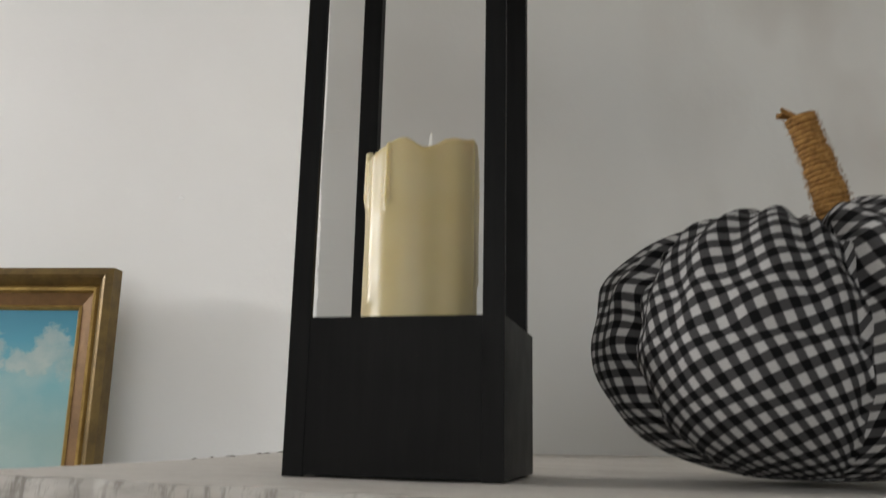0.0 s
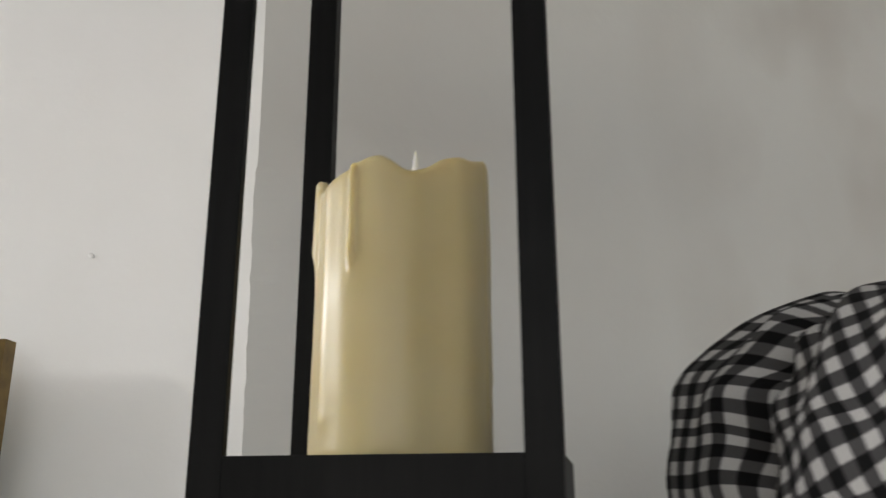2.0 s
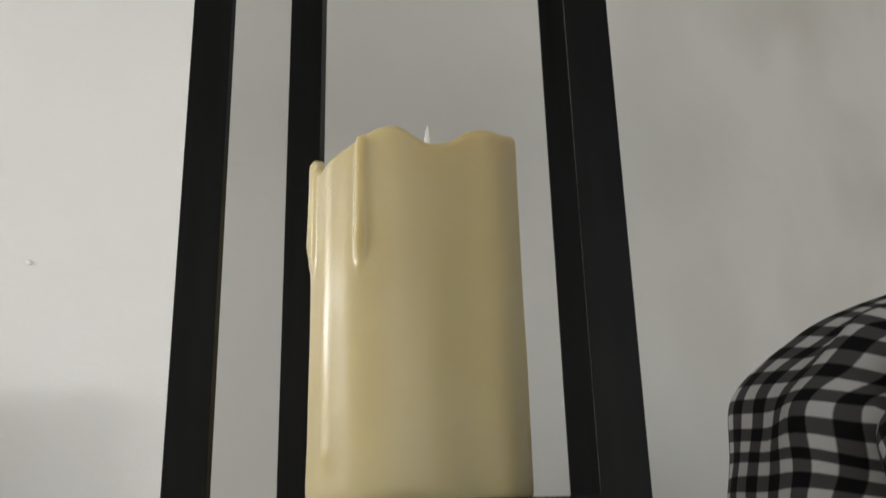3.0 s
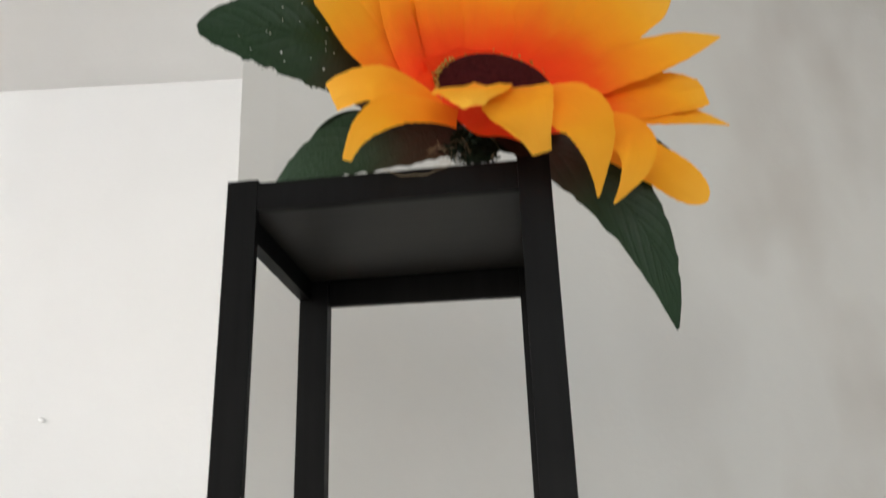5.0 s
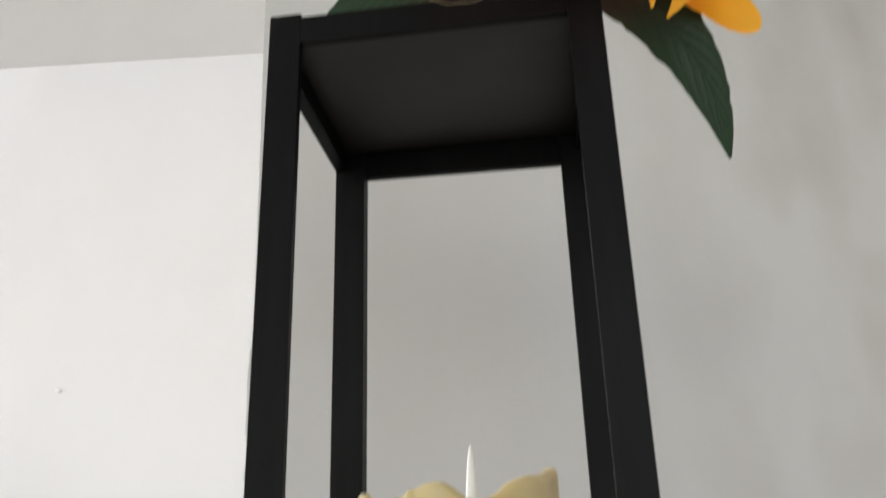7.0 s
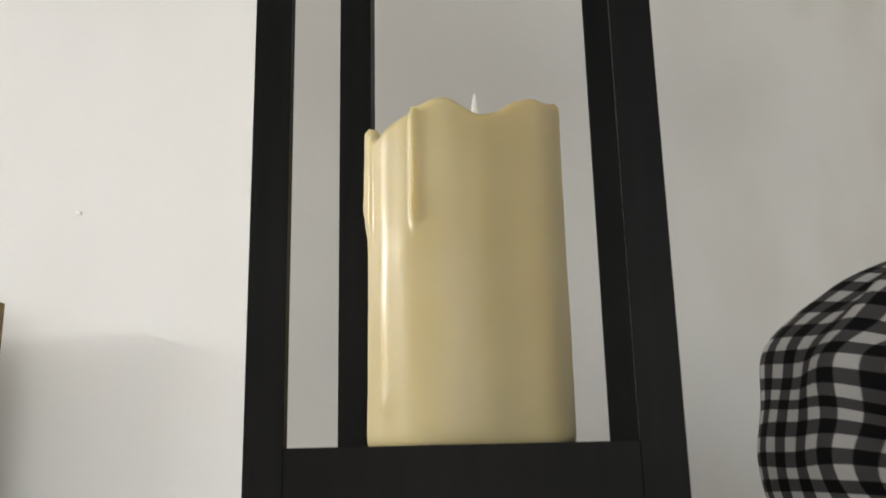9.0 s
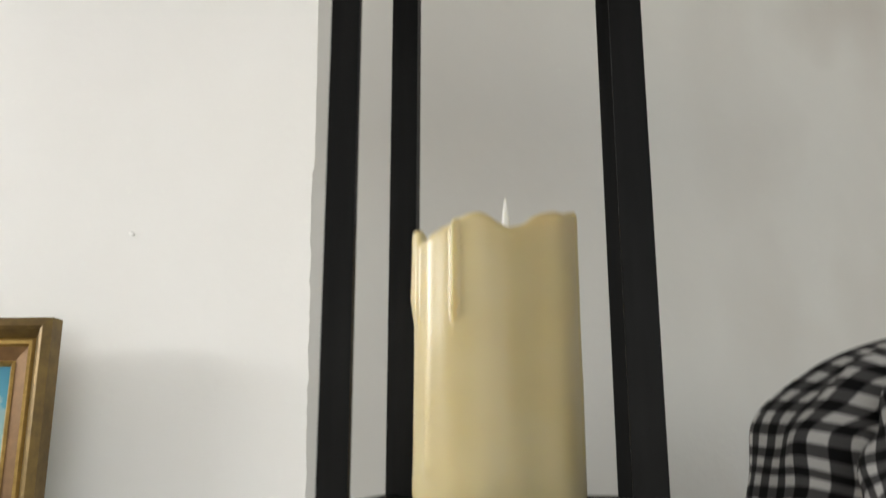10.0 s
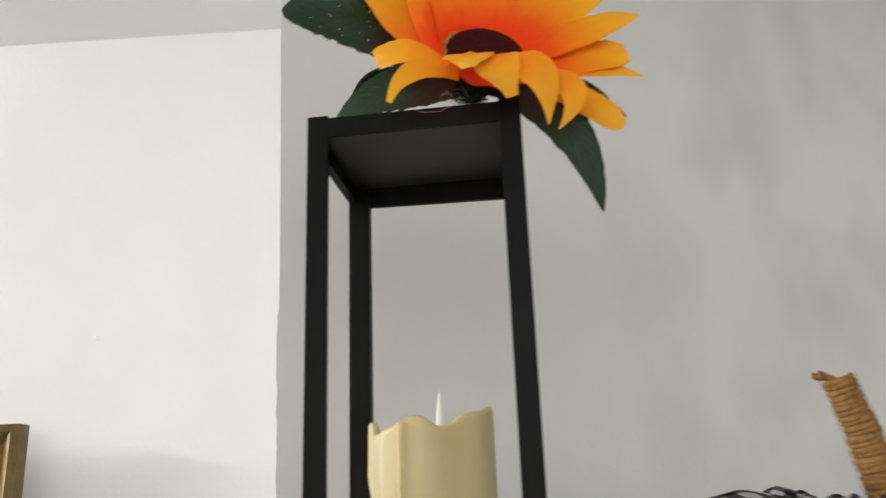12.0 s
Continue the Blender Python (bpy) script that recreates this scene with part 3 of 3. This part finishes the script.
        tube(bm, [p, (p + e) / 2 + Vector((0, 0, 0.0004)), e], 0.00013, 3)
    for k in range(7):
        a = math.pi + rnd.uniform(-0.7, 0.7)
        p = core(0.99)
        e = p + Vector((0.014 * math.cos(a), 0.014 * math.sin(a), 0.001 + 0.004 * rnd.random()))
        tube(bm, [p, e], 0.0012, 5)
    tagged(part("fuzz", bm, JUTE, pumpkin), kind="stuff")
    return pumpkin


build_pumpkin()


# ---- sunflower ----
FC = Vector((0.046, -0.060, 1.7275))
FN = Vector((0.27, -0.92, 0.37)).normalized()
FU = (Vector((1, 0, -0.25)) - FN * Vector((1, 0, -0.25)).dot(FN)).normalized()
FW = FN.cross(FU)


def blade(base, tip, face, width, bend, cup, profile, rows=14, cols=6, ragged=0.0, seed=0.0, twist=0.0, fold=0.0, sweep=0.0):
    """A thin leaf from base to tip, its face turned to a direction; bend lifts its middle, cup curls its sides up, fold bends its tip down."""
    d = tip - base
    length = d.length
    d.normalize()
    nrm = (face - d * face.dot(d)).normalized()
    bm = bmesh.new()
    lay = bm.loops.layers.uv.new("blade")
    grid = []
    for j in range(rows + 1):
        s = j / rows
        mid = base + d * (length * s) + nrm * (bend * length * 4 * s * (1 - s) * (0.6 + 0.8 * s))
        mid += d.cross(nrm) * (sweep * length * 4 * s * (1 - s))
        mid -= nrm * (fold * length * max(0.0, s - 0.6) ** 1.5)
        t = twist * s
        n2 = nrm * math.cos(t) + d.cross(nrm) * math.sin(t)
        s2 = d.cross(n2)
        w = width * profile(s)
        row = []
        for i in range(cols + 1):
            c = 2 * i / cols - 1
            ww = w * (1 + ragged * wave((c * 3, s * 9, seed), 3.0, seed) * (abs(c) > 0.9))
            p = mid + s2 * (c * ww) + n2 * (cup * w * (abs(c) ** 1.7)) + n2 * (0.10 * w * wave((c * 1.5 + seed, s * 3, seed), 1.3, 1))
            row.append(p)
        grid.append(row)
    faces = sheet(bm, grid)
    q = 0
    for j in range(rows):
        for i in range(cols):
            for loop, (di, dj) in zip(faces[q].loops, ((0, 0), (1, 0), (1, 1), (0, 1))):
                loop[lay].uv = ((i + di) / cols, (j + dj) / rows)
            q += 1
    return bm


def petal_shape(s):
    return (0.74 + 0.26 * math.sin(math.pi * min(1.0, s * 0.86) ** 1.05)) * math.sqrt(1 - 0.985 * max(0.0, (s - 0.66) / 0.34) ** 2.4)


def leaf_shape(s):
    return max(0.05, math.sin(math.pi * s ** 0.80) ** 0.68)


def blunt_leaf_shape(s):
    return max(0.05, math.sin(math.pi * s ** 0.74) ** 0.46)


def ribbon(base, crest, tip, side, width, cup, profile, seed=0.0, rows=30, cols=6, spread=None):
    """A petal that rises from its base over a crest and hangs down to its tip; side is the way across it."""
    ctrl = 2 * crest - 0.5 * (base + tip)
    bm = bmesh.new()
    lay = bm.loops.layers.uv.new("blade")
    grid = []
    for j in range(rows + 1):
        s = j / rows
        p = (1 - s) ** 2 * base + 2 * s * (1 - s) * ctrl + s * s * tip
        d = (2 * (1 - s) * (ctrl - base) + 2 * s * (tip - ctrl)).normalized()
        across = (side - d * side.dot(d)).normalized()
        out = across.cross(d)
        w = width * profile(s)
        row = []
        for i in range(cols + 1):
            c = 2 * i / cols - 1
            ww = w * (1 + (0.06 * wave((c * 3, s * 9, seed), 3.0, seed) + 0.035 * wave((c * 3, s * 40, seed), 3.0, seed)) * (abs(c) > 0.9))
            row.append(p + across * (c * ww) + out * (cup * w * abs(c) ** 1.7 + 0.14 * w * wave((c * 1.5 + seed, s * 3, seed), 1.3, 1)))
        grid.append(row)
    faces = sheet(bm, grid)
    for q, f in enumerate(faces):
        j, i = divmod(q, cols)
        for loop, (di, dj) in zip(f.loops, ((0, 0), (1, 0), (1, 1), (0, 1))):
            far = 0.40 + 0.58 * (j + dj) / rows
            if spread:
                far = ((loop.vert.co - spread).length - 0.021) / 0.080
            loop[lay].uv = ((i + di) / cols, far)
    return bm


def blunt_shape(s):
    return 0.62 + 0.38 * math.sin(math.pi * min(1.0, s * 0.9)) - 0.12 * max(0.0, s - 0.9) * 10


def point_shape(s):
    return 0.80 * (1 - 0.93 * max(0.0, (s - 0.45) / 0.55) ** 1.5) + 0.20 * math.sin(math.pi * s)


def flare_shape(s):
    """Narrow at its root, wide and cut blunt at its tip."""
    return 0.34 + 0.66 * min(1.0, s / 0.55) ** 1.3 - 0.10 * max(0.0, s - 0.92) * 12


def hook_shape(s):
    return (0.72 + 0.28 * math.sin(math.pi * min(1.0, s / 0.9))) * (1 - 0.64 * max(0.0, (s - 0.5) / 0.5) ** 1.6)


# upright petals behind the disc: base, middle, tip, half width, cup
BACK_PETALS = (
    ((0.040, -0.048, 1.749), (0.046, -0.041, 1.795), (0.052, -0.044, 1.839), 0.0234, 0.10),
    ((0.070, -0.045, 1.738), (0.093, -0.028, 1.778), (0.115, -0.020, 1.808), 0.0105, 0.10),
    ((0.017, -0.061, 1.730), (0.001, -0.055, 1.775), (-0.011, -0.058, 1.822), 0.0135, 0.08),
    ((0.057, -0.043, 1.748), (0.076, -0.037, 1.790), (0.089, -0.036, 1.827), 0.0164, 0.12),
    ((0.062, -0.047, 1.736), (0.096, -0.037, 1.769), (0.1245, -0.030, 1.7925), 0.0155, 0.10),
    ((0.026, -0.054, 1.742), (0.022, -0.050, 1.785), (0.021, -0.051, 1.836), 0.0110, 0.15),
    ((0.018, -0.064, 1.724), (-0.008, -0.062, 1.761), (-0.032, -0.066, 1.802), 0.0134, 0.10),
    ((0.018, -0.066, 1.726), (0.008, -0.063, 1.758), (0.003, -0.064, 1.797), 0.0070, 0.40),
    ((0.064, -0.050, 1.726), (0.110, -0.040, 1.7485), (0.1445, -0.033, 1.7585), 0.0125, 0.08),
    ((0.064, -0.052, 1.720), (0.105, -0.039, 1.730), (0.1345, -0.030, 1.7340), 0.0142, 0.05),
    ((0.064, -0.056, 1.714), (0.106, -0.0405, 1.7222), (0.1425, -0.0305, 1.7158), 0.0102, 0.05),
)
# petals that hang forward: base, crest, tip, way across, half width
FRONT_PETALS = (
    ((0.078, -0.062, 1.702), (0.107, -0.051, 1.6905), (0.1255, -0.044, 1.6755), (0.7, -0.1, 0.7), 0.0082),
    ((0.077, -0.074, 1.700), (0.0965, -0.078, 1.6868), (0.0868, -0.072, 1.6660), (0.9, 0.0, 0.42), 0.0080),
    ((0.054, -0.084, 1.704), (0.0775, -0.094, 1.6920), (0.0810, -0.078, 1.6665), (0.75, 0.0, 0.65), 0.0106),
    ((0.048, -0.083, 1.713), (0.055, -0.099, 1.6985), (0.062, -0.092, 1.679), (1.0, 0.0, -0.05), 0.0132),
    ((0.040, -0.083, 1.714), (0.039, -0.1005, 1.7035), (0.040, -0.110, 1.690), (1.0, 0.0, -0.05), 0.0145),
    ((0.031, -0.079, 1.703), (0.0065, -0.092, 1.7015), (-0.0075, -0.097, 1.6805), (-0.6, -0.2, 0.75), 0.0066),
    ((0.024, -0.075, 1.712), (0.003, -0.081, 1.7215), (-0.0190, -0.076, 1.7200), (0.1, -0.3, 0.95), 0.0070),
)


def build_sunflower():
    flower = thing("sunflower", Matrix.Translation((0.03, -0.02, ZT + 0.0015)), "artificial orange sunflower with dark green leaves lying on the lantern", "artificial flower")
    inv = flower.matrix_world.inverted()

    def local(bm):
        bmesh.ops.transform(bm, matrix=inv, verts=bm.verts)
        return bm

    def at(x, y, z):
        return FC + FU * x + FW * y + FN * z

    for k, (base, middle, tip, w, cup) in enumerate(BACK_PETALS):
        base, tip = Vector(base), Vector(tip)
        side = FN.cross(tip - base).normalized()
        bm = ribbon(base, Vector(middle), tip, -side, w, -cup, {8: point_shape, 9: blunt_shape, 10: point_shape}.get(k, petal_shape), seed=k * 1.3, cols=8, spread=FC)
        part("petal", local(bm), PETAL, flower, smooth=True)
    # the ring of cloth in which all petals join
    rows, n = [], 72
    for j in range(9):
        q = j / 8
        rows.append([])
        for k in range(n):
            a = 2 * math.pi * k / n
            r = 0.019 + q * (0.0115 - 0.005 * math.sin(a) + 0.0022 * math.sin(a * 11) * (math.sin(a) < 0.2))
            rows[-1].append(at(r * math.cos(a), r * math.sin(a), -0.0042 + 0.0095 * max(0.0, -math.sin(a)) ** 1.5 * (1 - 0.6 * q) + q * q * (0.0035 - 0.003 * math.cos(a)) + 0.0006 * q * math.sin(a * 11)))
    bm = bmesh.new()
    lay = bm.loops.layers.uv.new("blade")
    for f in sheet(bm, rows, loop=True):
        for loop in f.loops:
            off = loop.vert.co - FC
            loop[lay].uv = (math.atan2(off.dot(FW), off.dot(FU)) * 1.5, (off.length - 0.021) / 0.080)
    part("petal_ring", local(bm), PETAL, flower, "red-orange cloth ring round the disc", smooth=True)
    for k, (base, crest, tip, side, w) in enumerate(FRONT_PETALS):
        bm = ribbon(Vector(base), Vector(crest), Vector(tip), Vector(side), w, 0.08, {0: petal_shape, 1: point_shape, 2: point_shape, 6: flare_shape}.get(k, hook_shape), seed=30 + k * 1.7)
        part("petal", local(bm), PETAL, flower, smooth=True)
    # plush disc with a ring of pollen crumbs
    rows = []
    for j in range(14):
        t = math.pi / 2 * j / 13
        rows.append([at(0.0255 * math.cos(t) * math.cos(a) + 0.0002, 0.0255 * math.cos(t) * math.sin(a), -0.003 + 0.008 * math.sin(t)) for a in (2 * math.pi * k / 40 for k in range(40))])
    rows[-1] = [at(0.0006 * math.cos(2 * math.pi * k / 40), 0.0006 * math.sin(2 * math.pi * k / 40), 0.005) for k in range(40)]
    bm = bmesh.new()
    sheet(bm, rows, loop=True, cap=True)
    part("disc", local(bm), DISC, flower, "dark maroon plush centre", smooth=True)
    rnd = random.Random(2)
    bm = bmesh.new()
    for k in range(190):
        a = rnd.uniform(0, 6.283)
        if rnd.random() < 0.6:
            a = radians(rnd.uniform(150, 215))
        r = rnd.gauss(0.0250, 0.0007)
        p = at(r * math.cos(a), r * math.sin(a), rnd.uniform(-0.003, 0.001))
        bmesh.ops.create_icosphere(bm, subdivisions=1, radius=rnd.uniform(0.0003, 0.0007), matrix=Matrix.Translation(p))
    tagged(part("pollen", local(bm), POLLEN, flower, "yellow pollen crumbs"), kind="stuff")
    # calyx below the petals and a wire stalk
    rows = []
    for s, r, z in ((0, 0.020, -0.004), (1, 0.016, -0.012), (2, 0.009, -0.020), (3, 0.004, -0.028)):
        rows.append([at(r * math.cos(a), r * math.sin(a), z) for a in (2 * math.pi * k / 20 for k in range(20))])
    bm = bmesh.new()
    sheet(bm, rows, loop=True, cap=True)
    part("calyx", local(bm), STALK, flower, smooth=True)
    rnd = random.Random(6)
    for k in range(9):
        a = 2 * math.pi * k / 9 + rnd.uniform(-0.2, 0.2)
        root, end = at(0.006 * math.cos(a), 0.006 * math.sin(a), -0.018), at(0.026 * math.cos(a), 0.026 * math.sin(a), -0.014 + rnd.uniform(-0.006, 0.004))
        end.z = max(end.z, ZT + 0.003)
        part("sepal", local(blade(root, end, -FN, 0.0062, 0.05, 0.1, leaf_shape, rows=10, cols=4, ragged=0.5, seed=50 + k)), STALK, flower, smooth=True)
    knots = [at(0, 0, -0.026), Vector((0.02, -0.01, 1.733)), Vector((-0.012, 0.003, 1.755)), Vector((-0.036, 0.006, 1.760)), Vector((-0.053, 0.012, 1.749)), Vector((-0.060, 0.018, 1.715)), Vector((-0.052, 0.022, 1.6945))]
    pts = []
    for a, b, c, d in zip([knots[0]] + knots, knots, knots[1:], knots[2:] + [knots[-1]]):
        for k in range(6):
            s = k / 6
            pts.append(0.5 * (2 * b + (c - a) * s + (2 * a - 5 * b + 4 * c - d) * s * s + (3 * b - a - 3 * c + d) * s ** 3))
    part("stalk", local(tube(bmesh.new(), pts + [knots[-1]], 0.0022, 8)), STALK, flower, smooth=True)
    bm = bmesh.new()
    rnd = random.Random(13)
    for k in range(300):
        root = Vector((0.035 + rnd.gauss(0, 0.0045), -0.051 + rnd.gauss(0, 0.003), 1.7050 + rnd.gauss(0, 0.0030)))
        way = Vector((rnd.gauss(-0.2, 0.8), rnd.gauss(-0.2, 0.5), rnd.gauss(-0.2, 0.5))).normalized()
        end = root + way * rnd.uniform(0.0015, 0.0040)
        root.z, end.z = max(root.z, ZT + 0.0015), max(end.z, ZT + 0.001)
        tube(bm, [root, (root + end) / 2 + Vector((0, 0, 0.0006)), end], lambda q: 0.0006 * (1 - 0.75 * q), 4)
    lump = bmesh.ops.create_icosphere(bm, subdivisions=3, radius=1.0)["verts"]
    for v in lump:
        n = 1 + 0.22 * wave(v.co * 2.0, 1.7, 4) + 0.12 * wave(v.co * 6.0, 1.5, 5)
        v.co = Vector((0.037, -0.050, 1.7030)) + Vector((0.0072 * v.co.x, 0.0042 * v.co.y, 0.0042 * v.co.z)) * n
    tagged(part("frayed_cloth", local(bm), STALK, flower, "frayed dark green cloth under the flower head"), kind="stuff")
    # pale hairs of glue and cloth that hang about the knot
    bm = bmesh.new()
    for k in range(34):
        root = Vector((0.028 + rnd.gauss(0, 0.007), -0.055 + rnd.gauss(0, 0.003), 1.7015 + rnd.gauss(0, 0.0030)))
        way = Vector((rnd.gauss(-0.3, 0.8), rnd.gauss(-0.3, 0.4), rnd.gauss(0.0, 0.6))).normalized() * rnd.uniform(0.003, 0.009)
        pts = [root, root + way * 0.5 + Vector((0, 0, rnd.uniform(-0.0015, 0.0015))), root + way]
        for p in pts:
            p.z = max(p.z, ZT + 0.0008)
        tube(bm, pts, 0.00009, 4)
    tagged(part("loose_fibres", local(bm), THREAD, flower, "pale fine fibres"), kind="stuff")
    # base, tip, facing, half width, bend, cup, sideways sweep
    leaves = (
        ((0.014, -0.036, 1.740), (-0.080, -0.073, 1.766), (0.0, -1.0, 0.1), 0.0240, 0.04, 0.05, 0.075),
        ((0.034, -0.047, 1.712), (-0.058, -0.034, 1.7005), (0.0, -1.0, 0.15), 0.0178, 0.06, 0.05, 0.11),
        ((0.040, -0.056, 1.714), (0.110, -0.031, 1.628), (0.1, -1.0, 0.1), 0.0145, 0.05, 0.05, -0.155),
        ((0.075, -0.030, 1.722), (0.122, -0.018, 1.707), (0.2, -0.9, 0.3), 0.0080, 0.08, 0.05, 0.0),
        ((0.080, -0.035, 1.712), (0.131, -0.018, 1.695), (0.2, -0.9, 0.3), 0.0070, 0.08, 0.05, 0.0),
        ((0.060, -0.030, 1.760), (0.105, 0.000, 1.848), (0.1, -0.9, 0.1), 0.0130, 0.05, 0.05, 0.0),
    )
    for k, (a, b, f, w, bend, cup, sweep) in enumerate(leaves):
        bm = blade(Vector(a), Vector(b), Vector(f), w, bend, cup, blunt_leaf_shape if k == 0 else leaf_shape, rows=34, cols=8, ragged=0.16, seed=20 + k, sweep=sweep)
        spots = [v.co.copy() for v in bm.verts]
        leaf = part("leaf", local(bm), LEAF, flower, "dark green cloth leaf", smooth=True)
        if k == 0:
            dust = bmesh.new()
            rnd = random.Random(9)
            for p in rnd.sample(spots[40:-60], 42):
                q = p + Vector((rnd.uniform(-0.002, 0.002), -0.0012, rnd.uniform(-0.002, 0.002)))
                bmesh.ops.create_icosphere(dust, subdivisions=1, radius=rnd.uniform(0.0002, 0.0006), matrix=Matrix.Translation(q))
            fray = bmesh.new()
            for j in range(12, 34):
                for q in range(5):
                    root = spots[9 * j + 8 * (q % 2)].lerp(spots[9 * j + 9 + 8 * (q % 2)], rnd.random())
                    way = Vector((rnd.gauss(0, 0.7), rnd.gauss(0, 0.5), rnd.gauss(0, 0.7))).normalized()
                    tube(fray, [root, root + way * rnd.uniform(0.0005, 0.0017)], 0.00022, 3)
            tagged(part("frayed_edge", local(fray), STALK, leaf), kind="stuff")
            tagged(part("glue_dots", local(dust), FLAME, leaf, "white dots of dried glue"), kind="stuff")
    return flower


build_sunflower()

# a stray thread over the lantern's front rail
pts = [(0.000 + 0.026 * s, D0 - 0.0004 - 0.0004 * math.sin(3 * s), ZT + 0.0008 - 0.0042 * math.sin(math.pi * s) ** 0.7 + 0.0004 * math.sin(17 * s)) for s in (k / 24 for k in range(25))]
thread = new("loose_thread", mesh_of("loose_thread", tube(bmesh.new(), [(-0.0008, D0 + 0.004, ZT + 0.0004)] + pts + [(0.027, D0 + 0.004, ZT + 0.0004)], 0.00012, 5), THREAD))
tagged(thread, "thin pale thread lying over the lantern's rim", "thread")


# ---- framed painting ----
def build_painting():
    fw, fh = 0.66, 0.52
    right, top = Vector((-0.897, 0.903, 0)), 1.637
    turn = 8.0
    along = Vector((math.cos(radians(turn)), math.sin(radians(turn)), 0))
    mid = right - along * fw / 2
    base = Matrix.Translation((mid.x, mid.y, top - fh)) @ Matrix.Rotation(radians(turn), 4, "Z")
    frame_ob = thing("framed_painting", base, "painting of clouds in a moulded gold frame", "painting")
    # inward distance, forward distance (out of the front is -y), material of the strip that follows
    profile = ((0.0, -0.030, 1), (0.0, 0.0, 1), (0.014, -0.006, 1), (0.020, -0.003, 1), (0.034, 0.014, 0), (0.038, 0.010, 0), (0.044, 0.010, 0), (0.048, 0.018, 2), (0.072, 0.024, 0), (0.076, 0.021, 0), (0.082, 0.028, 0), (0.082, 0.034, 0))

    def ring(d, y):
        return [Vector((-fw / 2 + d, y, d)), Vector((fw / 2 - d, y, d)), Vector((fw / 2 - d, y, fh - d)), Vector((-fw / 2 + d, y, fh - d))]

    rings = [ring(d, y + 0.0) for d, y, _ in profile]
    rings[0] = ring(0.0, 0.034)
    for k in range(4):
        bm = bmesh.new()
        for (a, b, (_, _, mat)) in zip(rings, rings[1:], profile):
            j = (k + 1) % 4
            f = bm.faces.new([bm.verts.new(p) for p in (a[k], a[j], b[j], b[k])])
            f.material_index = mat
        a, b = rings[-1], rings[0]
        j = (k + 1) % 4
        bm.faces.new([bm.verts.new(p) for p in (a[k], a[j], b[j], b[k])])
        bmesh.ops.remove_doubles(bm, verts=bm.verts, dist=1e-6)
        bmesh.ops.recalc_face_normals(bm, faces=bm.faces)
        part("frame_rail", bm, [GOLD, DARK_GOLD, BROWN_GOLD], frame_ob)
    part("canvas", boxed((-fw / 2 + 0.075, 0.0285, 0.075), (fw / 2 - 0.075, 0.033, fh - 0.075)), PAINTING, frame_ob, "oil painting of white clouds in a blue sky")
    return frame_ob


build_painting()
